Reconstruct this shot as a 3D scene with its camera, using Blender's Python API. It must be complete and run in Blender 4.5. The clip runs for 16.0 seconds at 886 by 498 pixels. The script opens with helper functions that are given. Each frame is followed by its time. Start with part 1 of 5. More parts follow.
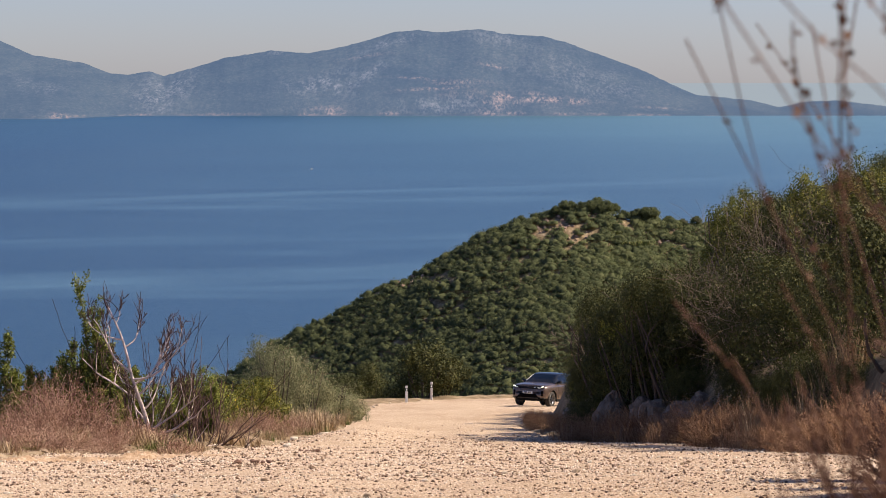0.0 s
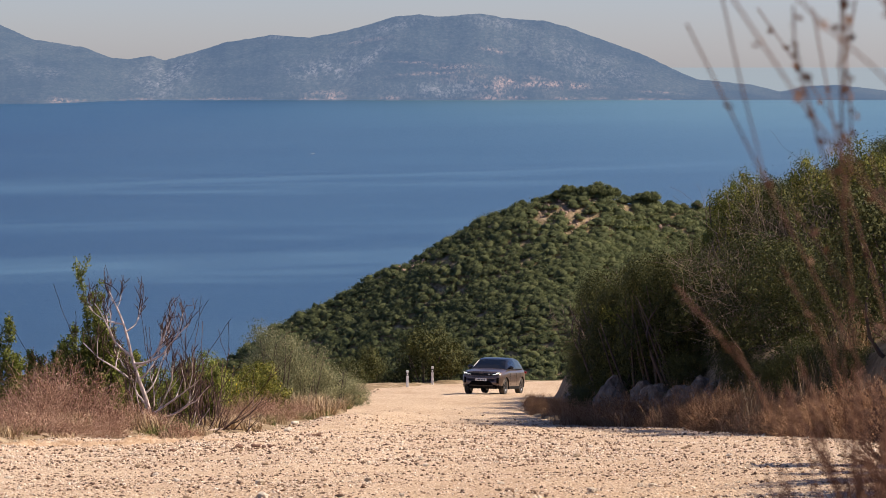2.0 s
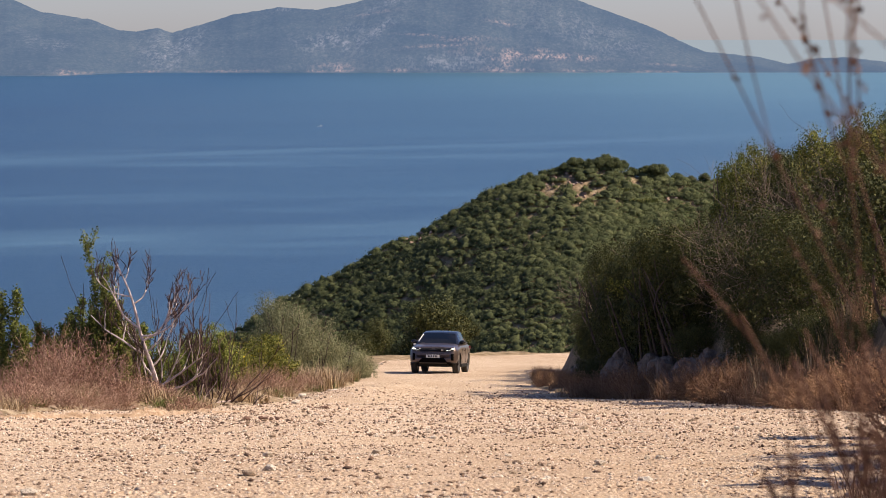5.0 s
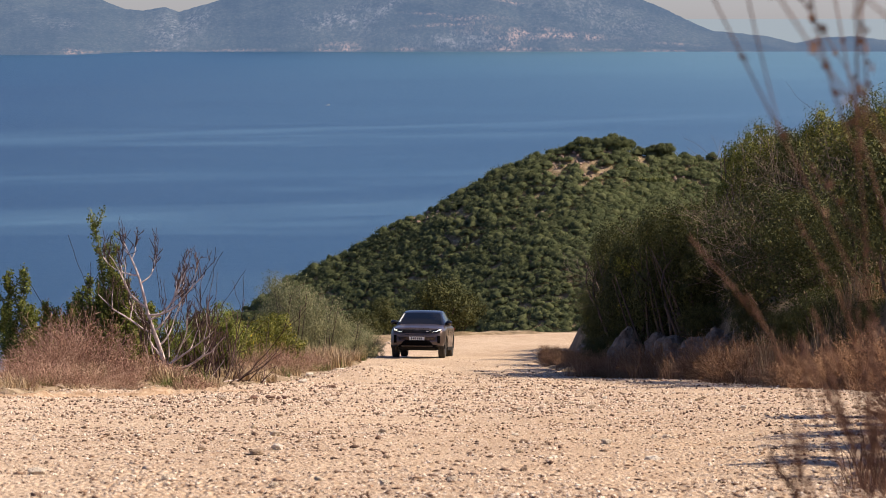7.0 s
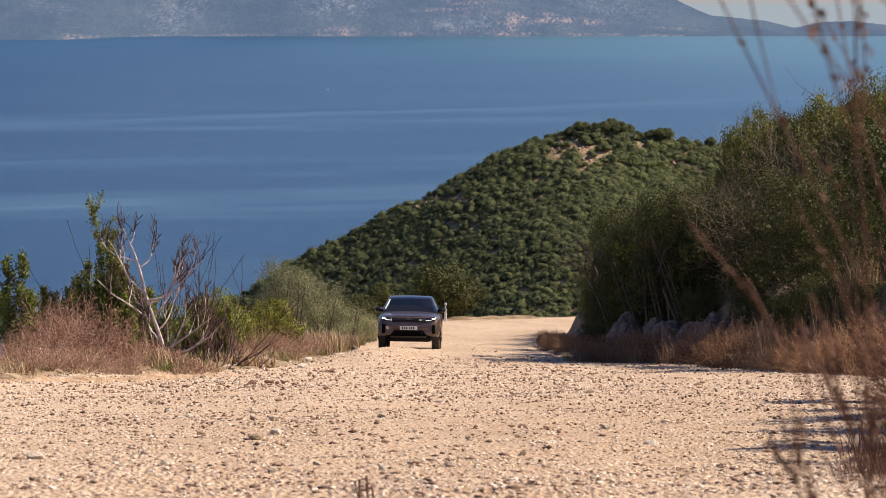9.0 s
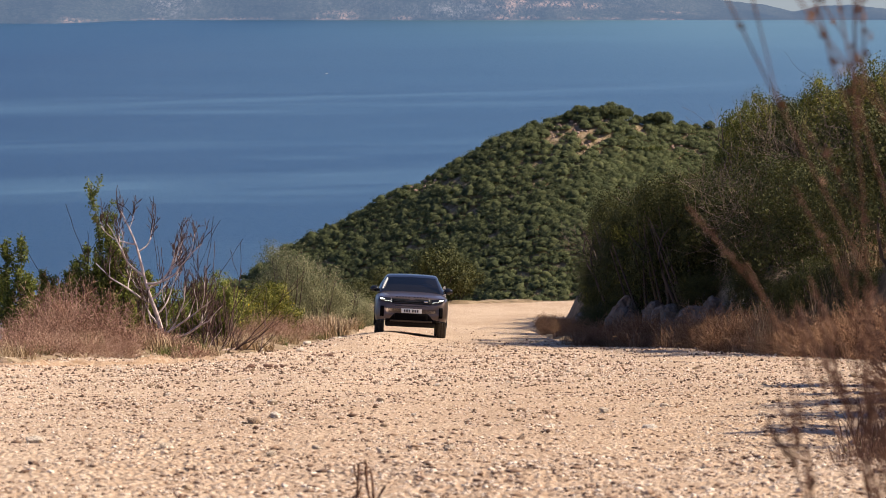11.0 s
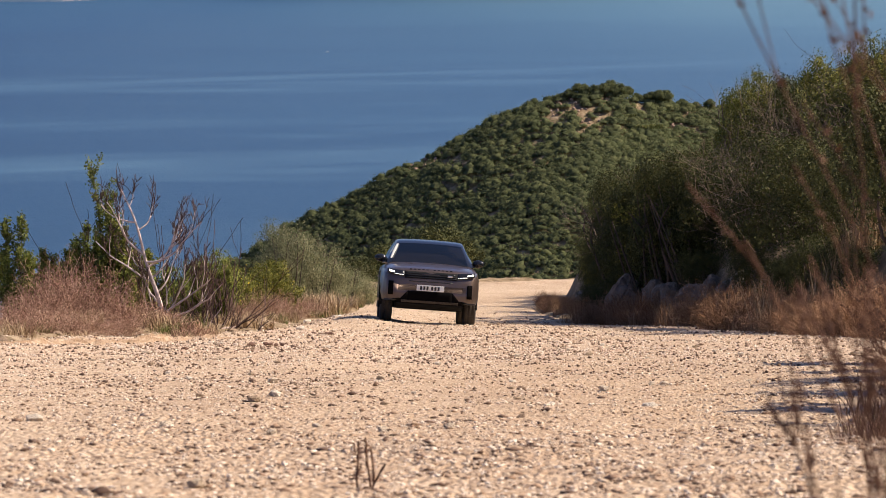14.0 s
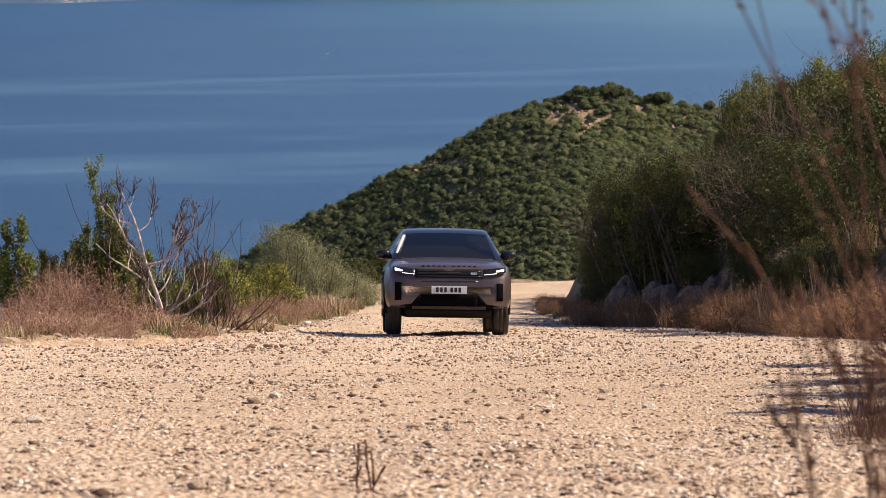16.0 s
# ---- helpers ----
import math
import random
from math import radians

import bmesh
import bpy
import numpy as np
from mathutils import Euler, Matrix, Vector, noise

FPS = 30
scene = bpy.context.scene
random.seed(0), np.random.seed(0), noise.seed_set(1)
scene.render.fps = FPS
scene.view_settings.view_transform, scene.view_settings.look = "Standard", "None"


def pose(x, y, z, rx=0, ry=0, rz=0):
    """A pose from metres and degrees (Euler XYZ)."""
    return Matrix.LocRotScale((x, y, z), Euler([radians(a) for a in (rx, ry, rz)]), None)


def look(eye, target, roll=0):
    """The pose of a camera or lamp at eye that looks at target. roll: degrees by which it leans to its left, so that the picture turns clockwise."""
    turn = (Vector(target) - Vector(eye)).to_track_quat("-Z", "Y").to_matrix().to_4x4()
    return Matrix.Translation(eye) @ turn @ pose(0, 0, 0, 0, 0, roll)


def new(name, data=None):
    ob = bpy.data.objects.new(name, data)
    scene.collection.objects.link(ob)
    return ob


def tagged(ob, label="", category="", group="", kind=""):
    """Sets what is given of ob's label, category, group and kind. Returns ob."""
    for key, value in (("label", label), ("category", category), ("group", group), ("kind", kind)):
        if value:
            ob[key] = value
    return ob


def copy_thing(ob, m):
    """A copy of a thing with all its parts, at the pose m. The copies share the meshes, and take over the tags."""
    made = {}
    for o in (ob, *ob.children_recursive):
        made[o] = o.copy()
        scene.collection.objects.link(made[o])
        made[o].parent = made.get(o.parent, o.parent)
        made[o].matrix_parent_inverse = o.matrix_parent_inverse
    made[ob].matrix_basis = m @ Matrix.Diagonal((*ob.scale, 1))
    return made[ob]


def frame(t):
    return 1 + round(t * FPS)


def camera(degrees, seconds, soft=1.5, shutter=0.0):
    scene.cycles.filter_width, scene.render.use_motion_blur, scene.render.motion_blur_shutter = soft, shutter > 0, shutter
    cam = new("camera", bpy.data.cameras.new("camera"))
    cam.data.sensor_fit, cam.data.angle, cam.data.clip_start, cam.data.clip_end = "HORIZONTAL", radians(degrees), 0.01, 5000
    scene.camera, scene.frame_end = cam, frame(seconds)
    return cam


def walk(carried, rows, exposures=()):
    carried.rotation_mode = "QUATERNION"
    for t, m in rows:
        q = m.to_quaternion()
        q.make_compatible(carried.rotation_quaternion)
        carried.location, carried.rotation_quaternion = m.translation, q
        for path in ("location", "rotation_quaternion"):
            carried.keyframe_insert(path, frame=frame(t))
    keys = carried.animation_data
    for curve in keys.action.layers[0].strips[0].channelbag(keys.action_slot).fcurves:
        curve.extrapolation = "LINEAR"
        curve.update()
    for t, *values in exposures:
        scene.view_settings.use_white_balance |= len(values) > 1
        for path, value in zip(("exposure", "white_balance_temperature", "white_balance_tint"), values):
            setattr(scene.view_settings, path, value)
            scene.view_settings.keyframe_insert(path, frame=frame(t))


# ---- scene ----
# The camera stands low on a tripod beside the track and tilts down as the car climbs.
cam = camera(18.0, 16.0, soft=0.65)
cam.data.dof.use_dof = True
cam.data.dof.focus_distance = 35.0
cam.data.dof.aperture_fstop = 14.5
EYE = (0.0, 0.0, 0.4)
WALK = (
    (0.0, 86.601, 0.000),
    (0.5, 86.530, 0.001),
    (1.0, 86.443, 0.003),
    (1.5, 86.369, 0.015),
    (2.0, 86.283, 0.019),
    (2.5, 86.208, 0.032),
    (3.0, 86.109, 0.050),
    (3.5, 86.035, 0.068),
    (4.0, 85.932, 0.091),
    (6.5, 85.403, 0.299),
    (7.0, 85.292, 0.316),
    (7.5, 85.189, 0.316),
    (8.0, 85.100, 0.305),
    (8.5, 85.035, 0.303),
    (9.0, 84.981, 0.289),
    (11.5, 84.559, 0.265),
    (12.0, 84.474, 0.267),
    (12.5, 84.401, 0.267),
    (13.0, 84.329, 0.265),
    (13.5, 84.260, 0.267),
    (14.0, 84.206, 0.266),
    (14.5, 84.190, 0.265),
    (15.0, 84.193, 0.268),
    (15.5, 84.211, 0.268),
    (16.0, 84.243, 0.265),
)
walk(cam, [(t, pose(*EYE, rx, 0, rz)) for t, rx, rz in WALK], exposures=[(0.0, 0.78), (16.0, 0.78)])

# ---- light ----
SUN_ELEVATION, SUN_AZIMUTH = 44.5, 86.0     # degrees; azimuth from +Y towards +X
world = bpy.data.worlds.new("sky")
scene.world = world
world.use_nodes = True
wn = world.node_tree
sky = wn.nodes.new("ShaderNodeTexSky")
sky.sky_type = "NISHITA"
sky.sun_disc = False
sky.sun_elevation, sky.sun_rotation = radians(SUN_ELEVATION), radians(SUN_AZIMUTH)
sky.altitude, sky.air_density, sky.dust_density, sky.ozone_density = 0, 1.0, 0.32, 4.0
tint = wn.nodes.new("ShaderNodeMix")
tint.data_type, tint.blend_type = "RGBA", "MULTIPLY"
tint.inputs[0].default_value = 1.0
tint.inputs[7].default_value = (0.94, 0.94, 1.24, 1)
wn.links.new(sky.outputs[0], tint.inputs[6])
wn.links.new(tint.outputs[2], wn.nodes["Background"].inputs[0])
wn.nodes["Background"].inputs[1].default_value = 0.055
sun = new("sun", bpy.data.lights.new("sun", "SUN"))
sun.data.energy, sun.data.angle, sun.data.color = 4.8, radians(0.55), (1.0, 0.87, 0.72)
az, el = radians(SUN_AZIMUTH), radians(SUN_ELEVATION)
sun.matrix_world = look((60 * math.sin(az) * math.cos(el), 60 * math.cos(az) * math.cos(el), 60 * math.sin(el)), (0, 0, 0))


# ---- materials ----
def material(name, rough=0.8, metal=0.0, spec=0.5):
    m = bpy.data.materials.new(name)
    m.use_nodes = True
    b = m.node_tree.nodes["Principled BSDF"]
    b.inputs["Roughness"].default_value, b.inputs["Metallic"].default_value = rough, metal
    b.inputs["Specular IOR Level"].default_value = spec
    return m, m.node_tree, b


def node(nt, kind, **inputs):
    n = nt.nodes.new(kind)
    for key, value in inputs.items():
        n.inputs[key.replace("_", " ")].default_value = value
    return n


def noise_tex(nt, scale, detail=4, rough=0.6, stretch=None, space="Object"):
    n = node(nt, "ShaderNodeTexNoise", Scale=scale, Detail=detail, Roughness=rough)
    co = nt.nodes.new("ShaderNodeTexCoord")
    if stretch:
        mp = nt.nodes.new("ShaderNodeMapping")
        mp.inputs["Scale"].default_value = stretch
        nt.links.new(co.outputs[space], mp.inputs[0])
        nt.links.new(mp.outputs[0], n.inputs["Vector"])
    else:
        nt.links.new(co.outputs[space], n.inputs["Vector"])
    return n.outputs[0]


def ramp(nt, fac, stops):
    r = nt.nodes.new("ShaderNodeValToRGB")
    e = r.color_ramp.elements
    while len(e) < len(stops):
        e.new(0.5)
    for el_, (p, c) in zip(e, stops):
        el_.position, el_.color = p, (*c, 1)
    nt.links.new(fac, r.inputs[0])
    return r.outputs[0]


def mix(nt, fac, a, b, mode="MIX"):
    m = nt.nodes.new("ShaderNodeMix")
    m.data_type, m.blend_type = "RGBA", mode
    for sock, v in ((m.inputs[0], fac), (m.inputs[6], a), (m.inputs[7], b)):
        if isinstance(v, (int, float)):
            sock.default_value = v
        elif isinstance(v, tuple):
            sock.default_value = (*v, 1)
        else:
            nt.links.new(v, sock)
    return m.outputs[2]


def bump(nt, b, height, strength=0.4, distance=0.02):
    n = node(nt, "ShaderNodeBump", Strength=strength, Distance=distance)
    nt.links.new(height, n.inputs["Height"])
    nt.links.new(n.outputs[0], b.inputs["Normal"])


def island(nt):
    return nt.nodes.new("ShaderNodeNewGeometry").outputs["Random Per Island"]


def leaf_material(name, stops, rough=0.7, through_light=0.3):
    m, nt, b = material(name, rough, spec=0.15)
    rnd = island(nt)
    col = ramp(nt, rnd, stops)
    col = mix(nt, 0.5, col, ramp(nt, noise_tex(nt, 0.9, 2), [(0.35, (0.55, 0.55, 0.55)), (0.65, (1.25, 1.2, 1.1))]), "MULTIPLY")
    nt.links.new(col, b.inputs["Base Color"])
    tr = nt.nodes.new("ShaderNodeBsdfTranslucent")
    nt.links.new(col, tr.inputs["Color"])
    ms = node(nt, "ShaderNodeMixShader", Fac=through_light)
    nt.links.new(b.outputs[0], ms.inputs[1])
    nt.links.new(tr.outputs[0], ms.inputs[2])
    nt.links.new(ms.outputs[0], nt.nodes["Material Output"].inputs["Surface"])
    return m


def plain(name, colour, rough=0.6, metal=0.0, grain=40.0, amount=0.25, spec=0.5, relief=0.0):
    m, nt, b = material(name, rough, metal, spec)
    lo, hi = tuple(c * (1 - amount) for c in colour), tuple(min(1, c * (1 + amount)) for c in colour)
    n = noise_tex(nt, grain, 5)
    nt.links.new(ramp(nt, n, [(0.3, lo), (0.7, hi)]), b.inputs["Base Color"])
    if relief:
        bump(nt, b, n, relief, 0.01)
    return m


def gravel_material():
    m, nt, b = material("pale_gravel", 0.92, spec=0.2)
    v = node(nt, "ShaderNodeTexVoronoi", Scale=42.0)
    co = nt.nodes.new("ShaderNodeTexCoord")
    nt.links.new(co.outputs["Object"], v.inputs["Vector"])
    stone = ramp(nt, v.outputs["Color"], [(0.0, (0.40, 0.29, 0.20)), (0.3, (0.63, 0.485, 0.355)), (0.7, (0.73, 0.585, 0.445)), (1.0, (0.80, 0.67, 0.525))])
    # shade between the stones put into the colour
    gap_shade = ramp(nt, v.outputs["Distance"], [(0.22, (1, 1, 1)), (0.60, (0.66, 0.61, 0.55))])
    col = mix(nt, 1.0, stone, gap_shade, "MULTIPLY")
    col = mix(nt, 1.0, col, ramp(nt, noise_tex(nt, 0.35, 5, stretch=(1, 0.25, 1)), [(0.3, (0.84, 0.78, 0.72)), (0.6, (1.05, 1.03, 1.0))]), "MULTIPLY")
    nt.links.new(col, b.inputs["Base Color"])
    bump(nt, b, v.outputs["Distance"], 0.7, -0.03)
    return m


def ground_material():
    m, nt, b = material("stony_soil", 0.95, spec=0.15)
    col = ramp(nt, noise_tex(nt, 1.3, 8), [(0.3, (0.13, 0.095, 0.055)), (0.5, (0.25, 0.18, 0.11)), (0.68, (0.40, 0.31, 0.21))])
    col = mix(nt, 0.55, col, ramp(nt, noise_tex(nt, 14, 5), [(0.35, (0.5, 0.48, 0.42)), (0.65, (1.3, 1.25, 1.15))]), "MULTIPLY")
    nt.links.new(col, b.inputs["Base Color"])
    bump(nt, b, noise_tex(nt, 9, 8), 0.7, 0.08)
    return m


def sea_material():
    m, nt, b = material("blue_sea", 0.16, spec=0.5)
    b.inputs["IOR"].default_value = 1.33

    def lanes(turn, length, width, detail):
        mp = nt.nodes.new("ShaderNodeMapping")
        mp.vector_type = "TEXTURE"
        mp.inputs["Rotation"].default_value = (0, 0, radians(turn))
        mp.inputs["Scale"].default_value = (length, width, 1)
        nt.links.new(nt.nodes.new("ShaderNodeTexCoord").outputs["Object"], mp.inputs[0])
        n = node(nt, "ShaderNodeTexNoise", Scale=1.0, Detail=detail, Roughness=0.62)
        nt.links.new(mp.outputs[0], n.inputs["Vector"])
        return n.outputs[0]

    def maths(op, *values):
        n = nt.nodes.new("ShaderNodeMath")
        n.operation = op
        for sock, v in zip(n.inputs, values):
            if isinstance(v, (int, float)):
                sock.default_value = v
            else:
                nt.links.new(v, sock)
        return n.outputs[0]

    sep = nt.nodes.new("ShaderNodeSeparateXYZ")
    nt.links.new(nt.nodes.new("ShaderNodeTexCoord").outputs["Object"], sep.inputs[0])
    fine, broad = lanes(28, 300, 42, 7.0), lanes(14, 260, 120, 3.0)
    # one long slick across the bay, frayed by the wind, its sheen as colour
    u = maths("SUBTRACT", sep.outputs["Y"], maths("MULTIPLY", sep.outputs["X"], 0.8))
    u = maths("ADD", u, maths("MULTIPLY", lanes(38, 210, 60, 5.0), 190.0))
    slick = maths("DIVIDE", maths("ABSOLUTE", maths("SUBTRACT", u, 1466.0)), 50.0)
    slick = maths("MULTIPLY", maths("SUBTRACT", 1.0, maths("MINIMUM", slick, 1.0)), 0.55)
    # ruffled water in the near half of the bay: painted sheen, weaker with distance
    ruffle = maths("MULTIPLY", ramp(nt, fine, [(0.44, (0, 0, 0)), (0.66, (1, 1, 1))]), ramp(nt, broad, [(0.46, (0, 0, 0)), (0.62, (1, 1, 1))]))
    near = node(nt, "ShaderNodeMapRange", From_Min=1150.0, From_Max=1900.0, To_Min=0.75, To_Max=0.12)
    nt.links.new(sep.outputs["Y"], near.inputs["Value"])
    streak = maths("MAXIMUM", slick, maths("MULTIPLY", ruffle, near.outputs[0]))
    swell = ramp(nt, lanes(20, 420, 150, 4.0), [(0.35, (0.86, 0.88, 0.9)), (0.65, (1.1, 1.08, 1.06))])
    # distance haze put into the colour: paler water farther out
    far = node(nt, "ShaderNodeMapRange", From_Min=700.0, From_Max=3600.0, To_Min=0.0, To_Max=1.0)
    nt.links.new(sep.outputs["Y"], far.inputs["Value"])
    deep = mix(nt, far.outputs[0], SEA_DEEP, SEA_FAR_HAZED)
    # stronger sky reflection towards the sun side, put into the colour
    sunward_gain = node(nt, "ShaderNodeMapRange", From_Min=-300.0, From_Max=320.0, To_Min=0.0, To_Max=1.0)
    nt.links.new(sep.outputs["X"], sunward_gain.inputs["Value"])
    deep = mix(nt, 1.0, deep, ramp(nt, sunward_gain.outputs[0], [(0.0, (0.38, 0.54, 0.64)), (1.0, (2.5, 1.68, 1.32))]), "MULTIPLY")
    nt.links.new(mix(nt, streak, mix(nt, 1.0, deep, swell, "MULTIPLY"), SEA_PALE_SHEEN), b.inputs["Base Color"])
    b.inputs["Roughness"].default_value = 0.30
    bump(nt, b, noise_tex(nt, 1.0, 6, 0.7, stretch=(0.25, 0.5, 1)), 0.32, 1.2)
    return m


def rock_material(name="limestone_rock", gain=(1.0, 1.0, 1.0)):
    m, nt, b = material(name, 0.9, spec=0.2)
    col = ramp(nt, noise_tex(nt, 2.2, 8, 0.7), [(0.3, (0.10, 0.072, 0.055)), (0.45, (0.19, 0.155, 0.125)), (0.62, (0.34, 0.30, 0.26)), (0.8, (0.25, 0.165, 0.105))])
    col = mix(nt, 1.0, col, gain, "MULTIPLY")
    nt.links.new(col, b.inputs["Base Color"])
    bump(nt, b, noise_tex(nt, 7, 8, 0.7), 0.8, 0.08)
    return m


def far_hill_material():
    # distant backdrop slope: haze of kilometres of air put in as faint blue glow
    m, nt, b = material("hazed_scrub_hillside", 1.0, spec=0.0)
    scrub = noise_tex(nt, 0.16, 9, 0.75, stretch=(1, 0.35, 1.5))
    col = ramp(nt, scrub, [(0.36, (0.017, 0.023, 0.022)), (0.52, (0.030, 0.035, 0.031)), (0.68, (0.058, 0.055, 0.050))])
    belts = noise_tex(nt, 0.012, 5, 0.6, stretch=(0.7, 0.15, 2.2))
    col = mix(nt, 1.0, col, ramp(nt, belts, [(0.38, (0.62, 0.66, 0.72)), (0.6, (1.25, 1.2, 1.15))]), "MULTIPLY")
    broken = noise_tex(nt, 0.16, 6, 0.75, stretch=(1.3, 0.3, 1.0))
    bare = ramp(nt, broken, [(0.46, (0, 0, 0)), (0.60, (1, 1, 1))])
    for name, tone in (("earth", (0.28, 0.19, 0.145)), ("crag", (0.15, 0.142, 0.14))):
        attr = nt.nodes.new("ShaderNodeAttribute")
        attr.attribute_name = name
        col = mix(nt, mix(nt, 1.0, attr.outputs["Color"], bare, "MULTIPLY"), col, tone)
    nt.links.new(col, b.inputs["Base Color"])
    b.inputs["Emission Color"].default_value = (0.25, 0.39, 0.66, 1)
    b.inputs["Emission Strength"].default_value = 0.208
    bump(nt, b, scrub, 0.35, 8)
    return m


SEA_DEEP, SEA_FAR_HAZED, SEA_PALE_SHEEN = (0.013, 0.051, 0.107), (0.030, 0.094, 0.140), (0.064, 0.132, 0.188)
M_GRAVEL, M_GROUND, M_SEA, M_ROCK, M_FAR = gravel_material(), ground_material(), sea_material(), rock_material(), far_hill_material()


# ---- mesh helpers ----
def lattice(ix, iy, seed):
    h = (ix.astype(np.int64) * 374761393 + iy.astype(np.int64) * 668265263 + seed * 982451653) & 0x7FFFFFFF
    h = ((h ^ (h >> 13)) * 1274126177) & 0x7FFFFFFF
    return ((h ^ (h >> 16)) & 0xFFFF) / 65535.0


def vnoise(x, y, seed=0):
    """Smooth value noise, -1 to 1."""
    x, y = np.asarray(x, float), np.asarray(y, float)
    ix, iy = np.floor(x), np.floor(y)
    fx, fy = x - ix, y - iy
    fx, fy = fx * fx * (3 - 2 * fx), fy * fy * (3 - 2 * fy)
    a, b = lattice(ix, iy, seed), lattice(ix + 1, iy, seed)
    c, d = lattice(ix, iy + 1, seed), lattice(ix + 1, iy + 1, seed)
    return 2 * ((a * (1 - fx) + b * fx) * (1 - fy) + (c * (1 - fx) + d * fx) * fy) - 1


def fbm(x, y, octaves=4, seed=0, gain=0.5):
    total, amp = 0, 1.0
    for k in range(octaves):
        total = total + amp * vnoise(x * 2 ** k, y * 2 ** k, seed + 7 * k)
        amp *= gain
    return total


def smooth(v, a, b):
    t = np.clip((v - a) / (b - a), 0, 1)
    return t * t * (3 - 2 * t)


def mesh_from(name, verts, faces, mats, face_mats=None, shade_smooth=False):
    """A mesh out of arrays: verts (n, 3), faces (m, 3 or 4)."""
    me = bpy.data.meshes.new(name)
    verts, faces = np.asarray(verts, np.float32), np.asarray(faces, np.int32)
    k = faces.shape[1]
    me.vertices.add(len(verts))
    me.vertices.foreach_set("co", verts.ravel())
    me.loops.add(faces.size)
    me.loops.foreach_set("vertex_index", faces.ravel())
    me.polygons.add(len(faces))
    me.polygons.foreach_set("loop_start", np.arange(0, faces.size, k, dtype=np.int32))
    if shade_smooth:
        me.polygons.foreach_set("use_smooth", np.ones(len(faces), bool))
    for m in mats if isinstance(mats, (list, tuple)) else [mats]:
        me.materials.append(m)
    if face_mats is not None:
        me.polygons.foreach_set("material_index", np.asarray(face_mats, np.int32))
    me.update(calc_edges=True)
    return me


def grid_faces(nu, nv):
    i = np.arange((nu - 1) * (nv - 1))
    a = (i // (nv - 1)) * nv + i % (nv - 1)
    return np.stack([a, a + nv, a + nv + 1, a + 1], 1)


def tubes(paths, sides=5):
    """Verts and faces of tapered tubes; each path is a list of (point, radius)."""
    V, Fc, base = [], [], 0
    ang = np.arange(sides) * 2 * np.pi / sides
    for path in paths:
        p = np.array([q[0] for q in path], float)
        r = np.array([q[1] for q in path], float)
        d = np.gradient(p, axis=0)
        d /= np.linalg.norm(d, axis=1)[:, None] + 1e-9
        ref = np.where(np.abs(d[:, 2:3]) > 0.9, [[1.0, 0, 0]], [[0, 0, 1.0]])
        u = np.cross(d, ref)
        u /= np.linalg.norm(u, axis=1)[:, None] + 1e-9
        w = np.cross(d, u)
        ring = p[:, None] + r[:, None, None] * (np.cos(ang)[None, :, None] * u[:, None] + np.sin(ang)[None, :, None] * w[:, None])
        V.append(ring.reshape(-1, 3))
        n = len(p)
        i = np.arange((n - 1) * sides)
        a, b = i // sides, i % sides
        b2 = (b + 1) % sides
        Fc.append(base + np.stack([a * sides + b, a * sides + b2, (a + 1) * sides + b2, (a + 1) * sides + b], 1))
        base += n * sides
    return np.concatenate(V), np.concatenate(Fc)


def leaf_quads(rng, pts, normals, length, width):
    """One small rhombic leaf at each point, roughly square to its normal."""
    n = len(pts)
    normals = normals / (np.linalg.norm(normals, axis=1)[:, None] + 1e-9)
    t = rng.normal(size=(n, 3))
    t -= (t * normals).sum(1)[:, None] * normals
    t /= np.linalg.norm(t, axis=1)[:, None] + 1e-9
    s = np.cross(normals, t)
    k = rng.uniform(0.65, 1.35, n)[:, None]
    L, W = length * k, width * k
    v = np.stack([pts - t * L / 2, pts + s * W / 2, pts + t * L / 2, pts - s * W / 2], 1).reshape(-1, 3)
    return v, np.arange(4 * n).reshape(n, 4)


def crown_points(rng, blobs, n, clumps=26, spread=0.2):
    """Leaf places in clumps over the skin of ellipsoid blobs: uneven outline, gaps between."""
    blobs = np.array(blobs, float)
    c, r = blobs[:, :3], blobs[:, 3:6]
    area = r.prod(1) ** (2 / 3)
    per = rng.multinomial(clumps * len(blobs), area / area.sum())
    cc, nn, rr = [], [], []
    for i, k in enumerate(per):
        d = rng.normal(size=(k, 3))
        d[:, 2] = d[:, 2] * 0.9 + 0.25
        d /= np.linalg.norm(d, axis=1)[:, None] + 1e-9
        rad = rng.uniform(0.45, 1.08, k)[:, None] ** 0.6
        cc.append(c[i] + d * r[i] * rad)
        nn.append(d)
        rr.append(np.full(k, r[i].mean()))
    cc, nn, rr = np.concatenate(cc), np.concatenate(nn), np.concatenate(rr)
    which = rng.integers(0, len(cc), n)
    off = np.clip(rng.normal(size=(n, 3)), -1.25, 1.25) * (spread * rr[which] * rng.uniform(0.5, 1.3, n))[:, None]
    return cc[which] + off, nn[which] * 0.8 + off / (rr[which, None] * spread) * 0.45 + rng.normal(size=(n, 3)) * 0.38


def part(name, me, parent, label="", kind=""):
    ob = tagged(new(name, me), kind=kind)
    ob.parent = parent
    if label:
        tagged(ob, label)
    return ob


# ---- the lie of the land ----
SEA_Z = -51.6


def road_z(y):
    y = np.asarray(y, float)
    yc = np.minimum(y, 165)
    dip = 0.065 * np.exp(-((y - 80) / 28) ** 2) + 0.06 * np.exp(-((y - 86) / 8) ** 2)
    return -0.1265 * yc + 0.0001 * yc * np.abs(yc) - 0.15 * np.maximum(y - 165, 0) - dip


